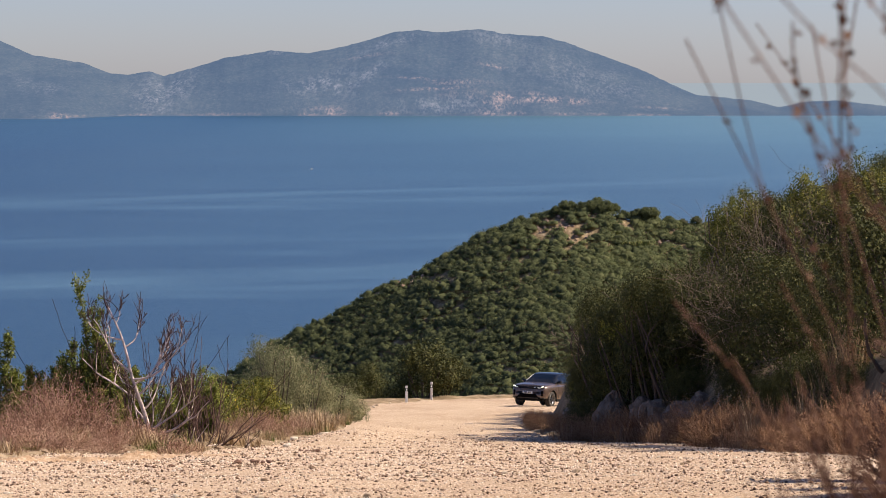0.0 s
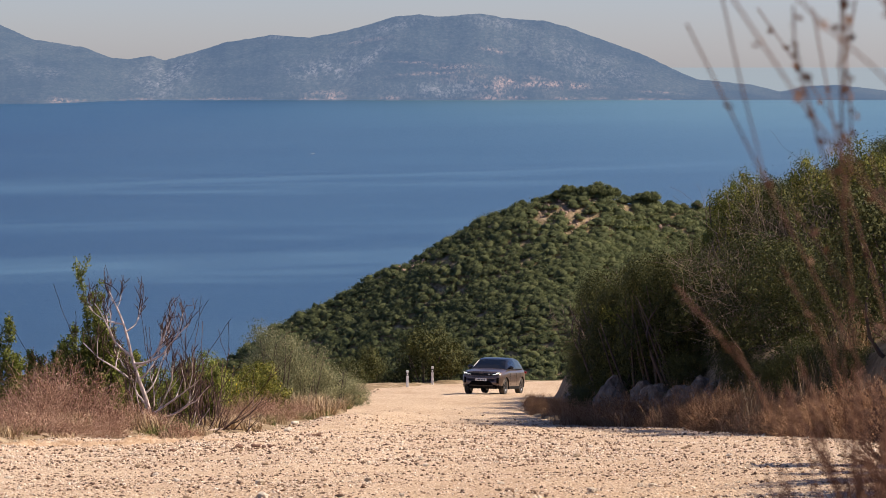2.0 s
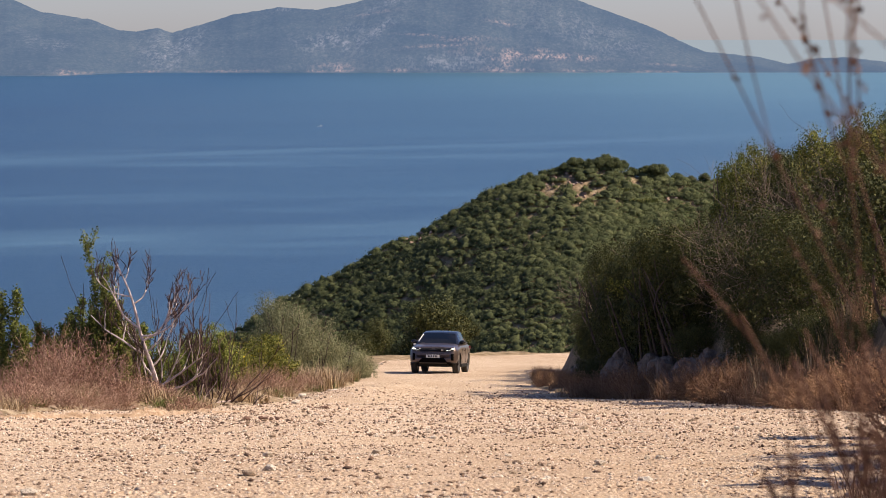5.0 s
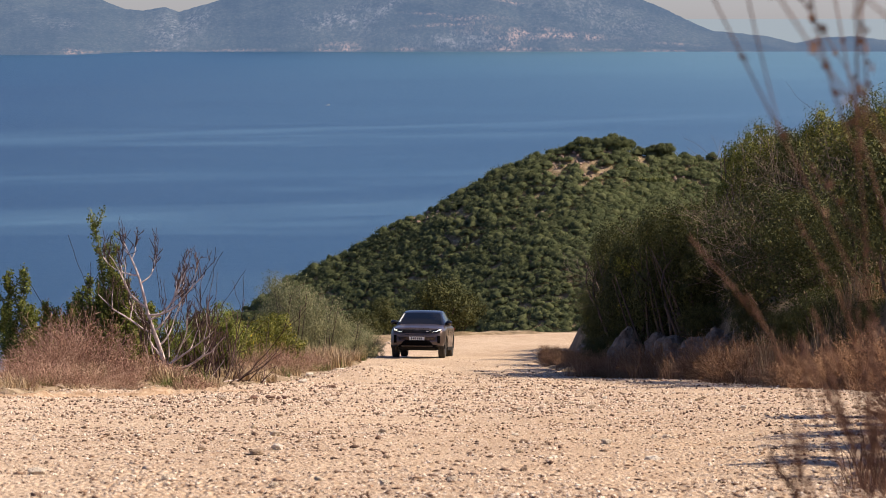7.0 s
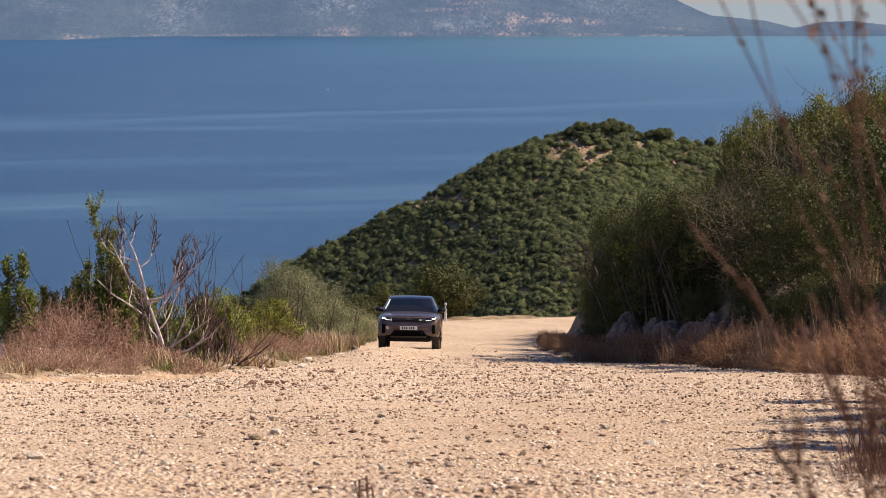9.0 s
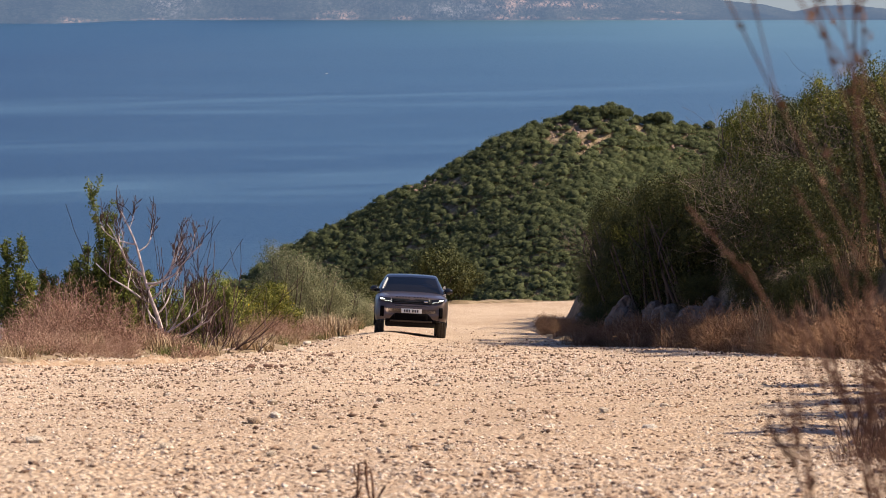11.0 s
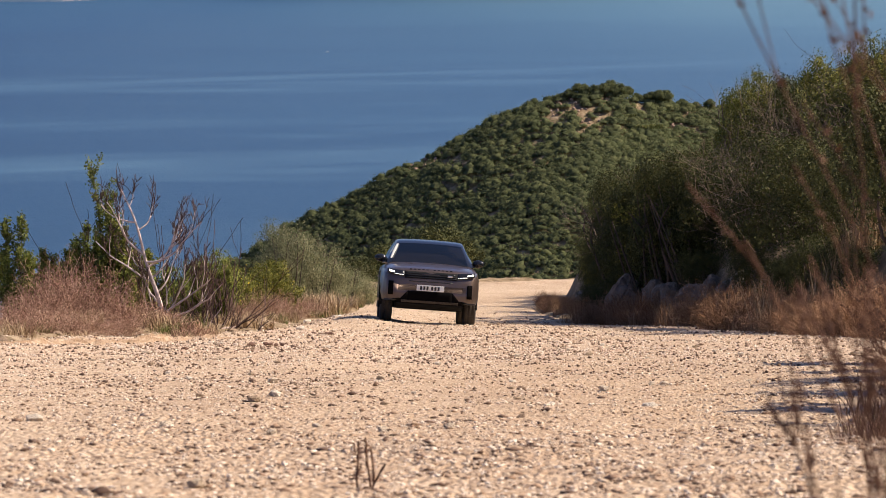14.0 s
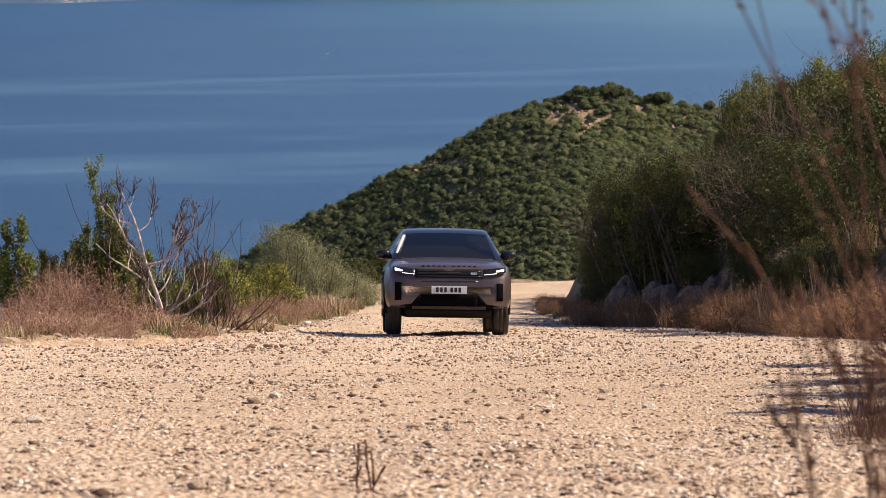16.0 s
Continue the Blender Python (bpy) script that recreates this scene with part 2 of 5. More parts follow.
def rut(x, y):
    """A long low ridge between the wheel tracks and the verge."""
    return 0.15 * np.exp(-((x + 1.9) / 0.8) ** 2) * smooth(y, 46, 53) * (1 - smooth(y, 76, 88))


def left_edge(y):
    return np.interp(y, [-20, 0, 15, 31, 36, 40, 43, 48, 66, 112, 140, 147, 154, 167, 185], [-9, -9, -7.5, -6.0, -5.4, -4.3, -3.5, -3.0, -3.2, -3.7, -3.7, -2.3, -0.8, 8, 22])


def right_edge(y):
    return np.interp(y, [-20, 0, 20, 34, 50, 56, 60, 75, 98, 112, 130, 150, 167, 185], [5.5, 5.5, 5.6, 5.6, 4.6, 3.4, 2.7, 2.5, 2.9, 4.5, 8, 15, 27, 40])


CREST_X = (np.array([200, 330, 430, 490, 540, 605, 667, 730, 792, 842, 917, 1000, 1060, 1150, 1250, 1400, 1700, 2400]) - 784) / 4950 * 400
CREST_Z = 0.4 - (np.array([780, 705, 636, 599, 579, 546, 507, 475, 441, 413, 387, 371, 370, 383, 388, 380, 350, 330]) - 147) / 4950 * 400 - 0.75


def land_z(x, y, rough=True):
    x, y = np.asarray(x, float), np.asarray(y, float)
    z = road_z(y)
    dl, dr = left_edge(y) - x, x - right_edge(y)
    flat = np.interp(y, [24, 32, 36, 54, 70], [2.6, 3.5, 6.0, 5.0, 2.8])      # width of the level verge
    near = z + 0.10 * smooth(dl, 0.0, 0.6) * (1 - smooth(dl, flat - 1, flat + 1)) - 0.5 * np.maximum(dl - flat, 0) - 0.25 * np.maximum(dl - flat - 4, 0)
    tall = smooth(y, 20, 44)
    rise = tall * (1.0 * smooth(dr, 0.7, 1.5) + 0.52 * np.clip(dr - 1.0, 0, 9) + 0.25 * np.clip(dr - 10, 0, 90)) + (1 - tall) * 0.12 * np.clip(dr, 0, 60)
    near = near + rise
    near = np.maximum(near, -75)
    crest = np.interp(x, CREST_X, CREST_Z)
    far = np.where(y < 400, crest - 0.45 * (400 - y), crest - 0.4 * (y - 400))
    far = np.maximum(far + 0.9 * fbm(x * 0.05, y * 0.05, 3, 5), -80)
    k = smooth(y, 175, 300)
    out = np.where(y > 175, np.maximum(near - 12 * k, far), near)
    inside = smooth(-dl, 0.1, 0.5) * smooth(-dr, 0.1, 0.5) * (y < 182)
    if rough:
        out = out + (0.10 * fbm(x * 0.5, y * 0.5, 4, 2) + 0.25 * smooth(dr, 0.8, 3) * fbm(x * 0.4, y * 0.4, 3, 9)) * (1 - inside)
    return out - 0.14 * inside


def steps(*spans):
    """Coordinates in spans (from, to, count)."""
    return np.unique(np.concatenate([np.linspace(a, b, n) for a, b, n in spans]).round(3))


def build_ground():
    xs = steps((-420, -60, 30), (-60, -12, 36), (-12, 14, 105), (14, 60, 60), (60, 420, 40))
    ys = steps((-80, 0, 12), (0, 24, 40), (24, 70, 150), (70, 180, 150), (180, 330, 40), (330, 420, 70), (420, 620, 24))
    X, Y = np.meshgrid(xs, ys, indexing="ij")
    V = np.stack([X, Y, land_z(X, Y)], -1).reshape(-1, 3)
    g = new("ground", mesh_from("ground", V, grid_faces(len(xs), len(ys)), M_GROUND, shade_smooth=True))
    tagged(g, "stony brown hillside soil falling to the sea", "ground", kind="structure")


def build_road():
    ys = steps((-12, 6, 24), (6, 40, 170), (40, 90, 140), (90, 180, 150))
    us = np.linspace(0, 1, 61)
    U, Y = np.meshgrid(us, ys, indexing="ij")
    a, b = left_edge(Y) - 0.35 + 0.3 * vnoise(Y * 0.6, Y * 0, 3), right_edge(Y) + 0.35 + 0.3 * vnoise(Y * 0.6, Y * 0, 4)
    X = a + (b - a) * U
    edge = np.minimum(U, 1 - U) * (b - a)
    Z = road_z(Y) + rut(X, Y) + 0.03 * fbm(X * 0.8, Y * 0.5, 4, 21) + 0.012 * vnoise(X * 5, Y * 5, 22) - 0.22 * (1 - smooth(edge, 0, 0.7))
    V = np.stack([X, Y, Z], -1).reshape(-1, 3)
    r = new("road", mesh_from("road", V, grid_faces(len(us), len(ys)), M_GRAVEL, shade_smooth=True))
    return tagged(r, "pale sandy gravel track climbing a hillside", "gravel road", kind="structure")


def build_sea():
    xs, ys = np.linspace(-4900, 4900, 41), np.linspace(-4900, 4900, 41)
    X, Y = np.meshgrid(xs, ys, indexing="ij")
    V = np.stack([X, Y, np.full_like(X, SEA_Z)], -1).reshape(-1, 3)
    keep = grid_faces(41, 41)
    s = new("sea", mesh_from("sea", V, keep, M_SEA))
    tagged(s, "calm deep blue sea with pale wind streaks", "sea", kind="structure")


HILL_PX = [-700, -350, -150, 0, 60, 150, 195, 230, 255, 268, 290, 345, 400, 480, 545, 600, 650, 700, 740, 780, 850, 890, 960, 1000, 1060, 1130, 1190, 1230, 1270, 1330, 1380, 1420, 1480, 1568, 1800, 2300]
HILL_PY = [90, 60, 50, 72, 98, 112, 130, 133, 128, 127, 135, 120, 103, 90, 95, 85, 72, 57, 54, 58, 52, 60, 65, 75, 97, 122, 150, 168, 172, 178, 190, 181, 178, 188, 195, 204]


def build_mountain():
    """The long ridge across the bay, from its shore up to its crest."""
    n, rows = 700, 60
    px = np.linspace(-700, 2300, n)
    top = np.interp(px, HILL_PX, HILL_PY)
    shore = 4430 - 420 * (1 - smooth(px, 60, 260)) + 5 * fbm(px * 0.02, px * 0, 4, 31)
    crest_d = 4890 + 0 * px
    PX, Vv = np.meshgrid(px, np.linspace(0, 1, rows), indexing="ij")
    D = shore[:, None] + (crest_d - shore)[:, None] * Vv
    crest_z = EYE[2] + (147 - top) / 4950 * crest_d + 0.6 * fbm(px * 0.12, px * 0, 4, 33)
    prof = np.where(Vv < 0.06, Vv * 1.1, 0.066 + (Vv - 0.06) / 0.94 * 0.934)
    gully = fbm(PX * 0.010 + Vv * 1.6, Vv * 2.6 - PX * 0.006, 5, 35, 0.5) * 10 * Vv * (1 - Vv) * 1.6
    Z = SEA_Z - 1 + (crest_z[:, None] - SEA_Z + 1) * prof ** 0.85 + gully * smooth(crest_z[:, None] - SEA_Z, 20, 150)
    D = D - fbm(PX * 0.02 - Vv * 2.2, Vv * 5, 5, 37, 0.5) * 14 * Vv * (1 - Vv)
    X = (PX - 784) / 4950 * D
    V = np.stack([X, D, Z], -1).reshape(-1, 3)
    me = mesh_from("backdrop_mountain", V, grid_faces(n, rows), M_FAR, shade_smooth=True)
    def spot(px, v, wide, tall, lean=0.0):
        return np.exp(-((PX - px) / wide) ** 2) * np.exp(-((Vv - v - lean * (PX - px)) / tall) ** 2)

    # bare reddish earth of quarry benches and shore tracks
    ragged = 0.55 + 0.9 * vnoise(PX * 0.06, Vv * 30, 41)
    scar = (1.3 * spot(900, 0.15, 75, 0.05, -0.0002) + 1.2 * spot(985, 0.16, 60, 0.03) + spot(870, 0.06, 22, 0.06)) * ragged
    scar += 0.9 * spot(815, 0.30, 42, 0.018) + 0.8 * spot(770, 0.235, 60, 0.012, 0.0003) + 0.7 * spot(735, 0.36, 45, 0.010, -0.0005) + 0.8 * spot(875, 0.52, 26, 0.03) * ragged
    scar += 0.7 * spot(645, 0.74, 40, 0.012, -0.0008) + 0.8 * spot(580, 0.06, 30, 0.05) * ragged + 0.6 * spot(1170, 0.16, 35, 0.02, 0.0006)
    scar += 0.9 * np.exp(-((Vv - 0.014) / 0.013) ** 2) * np.clip(0.25 + 1.0 * vnoise(PX * 0.035, Vv * 0, 43), 0, 1) + 0.9 * spot(100, 0.02, 14, 0.03)
    crag = 1.2 * spot(278, 0.45, 42, 0.42) + 1.0 * spot(330, 0.7, 22, 0.25) + 1.1 * spot(600, 0.42, 42, 0.2) + 0.7 * spot(540, 0.4, 40, 0.15)
    crag += 1.0 * spot(690, 0.86, 55, 0.07, 0.001) + 0.8 * spot(490, 0.97, 25, 0.05) + 0.9 * spot(665, 0.52, 30, 0.08, 0.004) + 0.6 * spot(870, 0.9, 60, 0.12)
    crag += 1.0 * spot(780, 0.08, 70, 0.07) + 0.45 * spot(1010, 0.55, 120, 0.3) + 0.4 * spot(70, 0.4, 60, 0.12) + 0.35 * spot(1080, 0.35, 60, 0.15)
    crag = crag * np.clip(0.7 + 0.9 * fbm(PX * 0.12, Vv * 10, 4, 47, 0.65), 0, 1)
    for name, mask in (("earth", scar), ("crag", crag)):
        shade = np.ones((mask.size, 4), np.float32)
        shade[:, :3] = np.clip(mask, 0, 1).ravel()[:, None]
        me.attributes.new(name, "FLOAT_COLOR", "POINT").data.foreach_set("color", shade.ravel())
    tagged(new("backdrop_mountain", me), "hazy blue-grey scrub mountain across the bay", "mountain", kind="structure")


def build_far_haze():
    """Glowing ring as hazy open sea behind the headlands, up to the true horizon."""
    a = np.linspace(0, 2 * np.pi, 121)
    V = np.concatenate([np.stack([4960 * np.sin(a), 4960 * np.cos(a), np.full_like(a, z)], 1) for z in (SEA_Z - 5, EYE[2] - 0.5)])
    i = np.arange(120)
    m, nt, b = material("far_sea_haze_glow", 1.0, spec=0.0)
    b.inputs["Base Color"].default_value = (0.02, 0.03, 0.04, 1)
    # the haze over the distant water is put in as emission
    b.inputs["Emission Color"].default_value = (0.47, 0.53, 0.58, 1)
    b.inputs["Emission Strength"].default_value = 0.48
    tagged(new("backdrop_far_sea", mesh_from("far_sea", V, np.stack([i, i + 1, i + 122, i + 121], 1), m)), "pale glowing ring standing for hazy open sea at the horizon", "sea", kind="structure")


build_ground()
road = build_road()
build_sea()
build_mountain()
build_far_haze()

# ---- plants ----
M_DARKLEAF = leaf_material("dark_maquis_leaf", [(0.0, (0.042, 0.048, 0.016)), (0.5, (0.074, 0.080, 0.025)), (1.0, (0.12, 0.117, 0.04))], through_light=0.2)
M_GREENLEAF = leaf_material("bright_shrub_leaf", [(0.0, (0.065, 0.08, 0.015)), (0.5, (0.155, 0.16, 0.028)), (1.0, (0.30, 0.27, 0.06))], through_light=0.24)
M_MIDLEAF = leaf_material("olive_shrub_leaf", [(0.0, (0.085, 0.105, 0.02)), (0.5, (0.17, 0.195, 0.04)), (1.0, (0.32, 0.32, 0.09))])
M_GREYLEAF = leaf_material("grey_olive_leaf", [(0.0, (0.12, 0.135, 0.065)), (0.5, (0.22, 0.225, 0.115)), (1.0, (0.38, 0.35, 0.21))])
M_BARK = plain("brown_bark", (0.085, 0.06, 0.045), 0.9, grain=18, relief=0.4)
M_PALEBARK = plain("pale_grey_bark", (0.56, 0.45, 0.41), 0.85, grain=14, amount=0.4, relief=0.3)


def stems(rng, base_r, height, count, radius, lean=0.8):
    paths = []
    for _ in range(count):
        a, k = rng.uniform(0, 2 * np.pi), rng.uniform(0.2, lean)
        tip = np.array([np.cos(a) * k * height * 0.6, np.sin(a) * k * height * 0.6, height * rng.uniform(0.6, 0.95)])
        start = np.array([np.cos(a), np.sin(a), 0]) * base_r + [0, 0, -0.15]
        bend = rng.normal(size=3) * 0.08 * height
        paths.append([(start + (tip - start) * s + bend * np.sin(np.pi * s), radius * (1 - 0.8 * s)) for s in np.linspace(0, 1, 6)])
    return paths


def make_bush(name, label, category, seed, w, h, leaf_mat, leaves, leaf, bark=None, group="", blobs=7):
    rng = np.random.default_rng(seed)
    root = new(name)
    V, Fc = tubes(stems(rng, 0.12, h * 0.9, 7, 0.035 * h / 2))
    part("trunk", mesh_from("trunk", V, Fc, bark or M_BARK, shade_smooth=True), root)
    bl = [(0, 0, h * 0.45, w * 0.36, w * 0.36, h * 0.42)]
    for _ in range(blobs):
        a, k = rng.uniform(0, 2 * np.pi), rng.uniform(0.15, 0.36) * w
        s = rng.uniform(0.16, 0.27)
        bl.append((np.cos(a) * k, np.sin(a) * k, h * rng.uniform(0.2, 0.82), w * s, w * s, h * s * rng.uniform(0.8, 1.2)))
    p, nrm = crown_points(rng, bl, leaves)
    p[:, 2] = np.maximum(p[:, 2], 0.02)
    v, f = leaf_quads(rng, p, nrm, leaf, leaf * 0.6)
    part("crown", mesh_from("crown", v, f, leaf_mat), root)
    return tagged(root, label, category, group)


def place(ob, x, y, rz=0, sx=1.0, sz=1.0, sink=0.1):
    ob.scale = (sx, sx, sz)
    z = float(land_z(x, y, False)) - sink
    ob.matrix_basis = pose(x, y, z, 0, 0, rz) @ Matrix.Diagonal((sx, sx, sz, 1))
    return ob


def copy_to(ob, x, y, rz, sx, sz, sink=0.1):
    c = copy_thing(ob, pose(0, 0, 0))
    return place(c, x, y, rz, sx, sz, sink)


def at_px(px, y):
    """The x of a thing y metres off that lies on the line of sight numbered px across the view."""
    return (px - 784) / 4950 * y


def unit(v):
    return v / (np.linalg.norm(v) + 1e-9)


def grow(rng, p, d, length, radius, depth, up=0.25, kids=3, spread=0.8, shrink=0.55, wobble=0.12, n=7, least=0.0025):
    """Branch paths of a limb and of what forks from it."""
    pts, dirs = [], []
    p, d = np.array(p, float), unit(np.array(d, float))
    for i in range(n):
        pts.append((p.copy(), max(radius * (1 - 0.75 * i / (n - 1)), least)))
        dirs.append(d)
        d = unit(d + rng.normal(size=3) * wobble + [0, 0, up * 0.3])
        p = p + d * length / (n - 1)
    out = [pts]
    if depth > 0:
        for _ in range(kids):
            i = int(rng.integers(n // 3, n - 1))
            side = rng.normal(size=3)
            out += grow(rng, pts[i][0], dirs[i] + unit(side - side.dot(dirs[i]) * dirs[i]) * spread, length * shrink * rng.uniform(0.7, 1.2), pts[i][1] * 0.6, depth - 1, up, kids, spread, shrink, wobble, n, least)
    return out


def blades(rng, n, spread, height, width, lean=0.5):
    """Grass blades bending outwards from one root."""
    a, k = rng.uniform(0, 2 * np.pi, n), rng.uniform(0.1, lean, n)
    r0 = spread * np.sqrt(rng.random(n))
    b = rng.uniform(0, 2 * np.pi, n)
    root = np.stack([r0 * np.cos(b), r0 * np.sin(b), np.full(n, -0.05)], 1)
    h = height * rng.uniform(0.45, 1.1, n)
    out = np.stack([np.cos(a), np.sin(a), np.zeros(n)], 1)
    side = np.stack([-np.sin(a), np.cos(a), np.zeros(n)], 1)
    lv = []
    for s, w in ((0, 1), (0.4, 0.85), (0.75, 0.55), (1.0, 0.12)):
        c = root + out * (h * k * s ** 1.8)[:, None] + np.array([0, 0, 1]) * (h * s * (1 - 0.25 * k * s))[:, None]
        lv += [c - side * width * w / 2, c + side * width * w / 2]
    V = np.stack(lv, 1).reshape(-1, 3)
    q = np.array([[0, 1, 3, 2], [2, 3, 5, 4], [4, 5, 7, 6]])
    return V, (q[None] + 8 * np.arange(n)[:, None, None]).reshape(-1, 4)


def straw(name, stops):
    m, nt, b = material(name, 0.85, spec=0.15)
    nt.links.new(ramp(nt, island(nt), stops), b.inputs["Base Color"])
    return m


M_REDSTRAW = straw("red_brown_dry_stem", [(0.0, (0.14, 0.07, 0.048)), (0.5, (0.32, 0.175, 0.12)), (1.0, (0.60, 0.41, 0.29))])
M_RUSSET = straw("russet_grass", [(0.0, (0.15, 0.075, 0.042)), (0.5, (0.30, 0.165, 0.09)), (1.0, (0.50, 0.32, 0.19))])
M_STRAW = straw("pale_straw", [(0.0, (0.20, 0.13, 0.07)), (0.5, (0.36, 0.25, 0.145)), (1.0, (0.56, 0.43, 0.27))])
M_GRASS = straw("fresh_grass", [(0.0, (0.07, 0.085, 0.02)), (0.6, (0.15, 0.165, 0.045)), (1.0, (0.30, 0.27, 0.11))])
M_TWIG = straw("red_brown_twig", [(0.0, (0.065, 0.034, 0.024)), (0.5, (0.11, 0.058, 0.039)), (1.0, (0.19, 0.11, 0.072))])
M_BRANCH = straw("brown_branch", [(0.0, (0.042, 0.026, 0.022)), (0.5, (0.085, 0.05, 0.042)), (1.0, (0.17, 0.11, 0.09))])
M_DEADWOOD = straw("grey_brown_deadwood", [(0.0, (0.10, 0.068, 0.05)), (0.5, (0.19, 0.135, 0.10)), (1.0, (0.33, 0.26, 0.21))])
M_YELLOW = straw("yellow_flower", [(0.0, (0.55, 0.42, 0.02)), (1.0, (0.75, 0.6, 0.05))])


def make_dry_bush(seed, w, h, n=260, mat=None, label="", category="dry bush", group=""):
    """A mound of thin dead stems with seed heads."""
    rng = np.random.default_rng(seed)
    paths, tips = [], []
    for _ in range(n):
        a, k = rng.uniform(0, 2 * np.pi), rng.uniform(0, 1) ** 0.6
        L = h * rng.uniform(0.55, 1.1)
        d = np.array([np.cos(a) * k * w / h * 0.6, np.sin(a) * k * w / h * 0.6, 1.0])
        p0 = np.array([np.cos(a), np.sin(a), 0]) * k * w * 0.22 + [0, 0, -0.05]
        g = grow(rng, p0, d, L, 0.0055, 2 if n < 150 else 1, up=0.0, kids=3, spread=0.85, shrink=0.42, wobble=0.24, n=5, least=0.0022)
        paths += g
        tips += [q[-1][0] for q in g]
    V, Fc = tubes(paths, 3)
    root = new("dry_bush")
    part("stem_mound", mesh_from("stem_mound", V, Fc, mat or M_REDSTRAW), root)
    tips = np.array(tips)
    tips = tips + rng.normal(size=tips.shape) * 0.015
    v, f = leaf_quads(rng, tips, rng.normal(size=tips.shape), 0.022, 0.015)
    part("seed_cover", mesh_from("seed_cover", v, f, mat or M_REDSTRAW), root, kind="stuff")
    return tagged(root, label or "reddish-brown dry bush at the track edge", category, group or "dry bushes along the track")


def make_tuft(name, seed, n, spread, height, mat, label, group, width=0.012, lean=0.6):
    rng = np.random.default_rng(seed)
    V, Fc = blades(rng, n, spread, height, width, lean)
    return tagged(new(name, mesh_from(name, V, Fc, mat)), label, "grass", group)


def scrub_material():
    m = leaf_material("headland_scrub_leaf", [(0.0, (0.122, 0.144, 0.068)), (0.5, (0.156, 0.176, 0.082)), (1.0, (0.204, 0.217, 0.100))], 0.85, 0.58)
    return m


M_SCRUB = scrub_material()


def build_headland_scrub():
    """Maquis shrubs over the headland, far too many to count: one mesh of leaf clumps."""
    rng = np.random.default_rng(11)
    n = 12500
    x = rng.uniform(-34, 46, n)
    y = rng.uniform(344, 404, n)
    z = land_z(x, y)
    keep = (z > SEA_Z + 1) & (rng.random(n) < 0.62 + 0.5 * smooth(fbm(x * 0.09, y * 0.09, 3, 51), -0.5, 0.4))
    rocky = np.exp(-((x - 17.5) / 5.6) ** 4) * np.exp(-((y - 393) / 8) ** 4)
    keep &= (rng.random(n) > rocky * 0.76) & ~((x > 20) & (y < 366))
    x, y, z = x[keep], y[keep], z[keep]
    r = rng.uniform(0.45, 1.05, len(x)) * (1 + 0.25 * vnoise(x * 0.2, y * 0.2, 52))
    per = 46
    d = rng.normal(size=(len(x), per, 3))
    d[..., 2] = np.abs(d[..., 2]) * 0.9 + 0.05
    d /= np.linalg.norm(d, axis=2)[..., None]

    def lump(q):
        return 1 + 0.20 * np.sin(q[..., 0] * 5 + x[:, None]) * np.cos(q[..., 1] * 6 + y[:, None]) + 0.10 * np.sin(q[..., 2] * 9 + x[:, None] * 3 + q[..., 0] * 7)

    centre = np.stack([x, y, z + r * 0.25], 1)[:, None]
    p = centre + d * (r[:, None] * lump(d) * rng.uniform(0.8, 1.35, (len(x), per)))[..., None] * [1, 1, 0.8]
    v, f = leaf_quads(rng, p.reshape(-1, 3), (d * 0.6 + [0, 0, 0.45] + rng.normal(size=d.shape) * 0.5).reshape(-1, 3), 0.19, 0.14)
    # dense inner foliage of each shrub
    bm = bmesh.new()
    bmesh.ops.create_icosphere(bm, subdivisions=2, radius=1.0)
    unit_v = np.array([q.co for q in bm.verts])
    tri = np.array([[q.index for q in t.verts] for t in bm.faces])
    bm.free()
    keep_t = (unit_v[tri][:, :, 2] > -0.35).all(1)
    tri = tri[keep_t]
    U = np.repeat(unit_v[None], len(x), 0)
    U = U + rng.normal(size=U.shape) * 0.13
    core = (centre + U * (r[:, None] * lump(U) * 0.8)[..., None] * [1, 1, 0.8]).reshape(-1, 3)
    core_f = (tri[None] + len(unit_v) * np.arange(len(x))[:, None, None]).reshape(-1, 3)
    ob = new("headland_scrub", mesh_from("headland_scrub", core, core_f, M_SCRUB, shade_smooth=True))
    tagged(ob, "dense dark green maquis scrub covering the headland", "shrubland", kind="stuff")
    ob = new("headland_foliage", mesh_from("headland_foliage", v, f, M_SCRUB))
    tagged(ob, "outer leaves of the dark green headland scrub", "shrubland", kind="stuff")


def rock_mesh(seed, mat):
    rng = np.random.default_rng(seed)
    bm = bmesh.new()
    bmesh.ops.create_icosphere(bm, subdivisions=3, radius=0.5)
    o = rng.uniform(0, 50, 3)
    for v in bm.verts:
        n = noise.noise(v.co * 2.2 + Vector(o)) * 0.34 + noise.noise(v.co * 6 + Vector(o)) * 0.18
        v.co *= 1 + n
        for ax in (0, 1, 2):
            v.co[ax] = round(v.co[ax] * 7) / 7 * 0.45 + v.co[ax] * 0.55
    me = bpy.data.meshes.new("rock")
    bm.to_mesh(me)
    bm.free()
    me.materials.append(mat)
    return me


ROCKS = [rock_mesh(s, M_ROCK) for s in (1, 2, 3, 4)]
PALE_ROCKS = [rock_mesh(s, rock_material("pale_limestone", (1.75, 1.4, 1.25))) for s in (5, 6, 7, 8)]


SLABS = [rock_mesh(s, rock_material("bank_limestone", (0.95, 0.86, 0.78))) for s in (11, 12, 13, 14)]


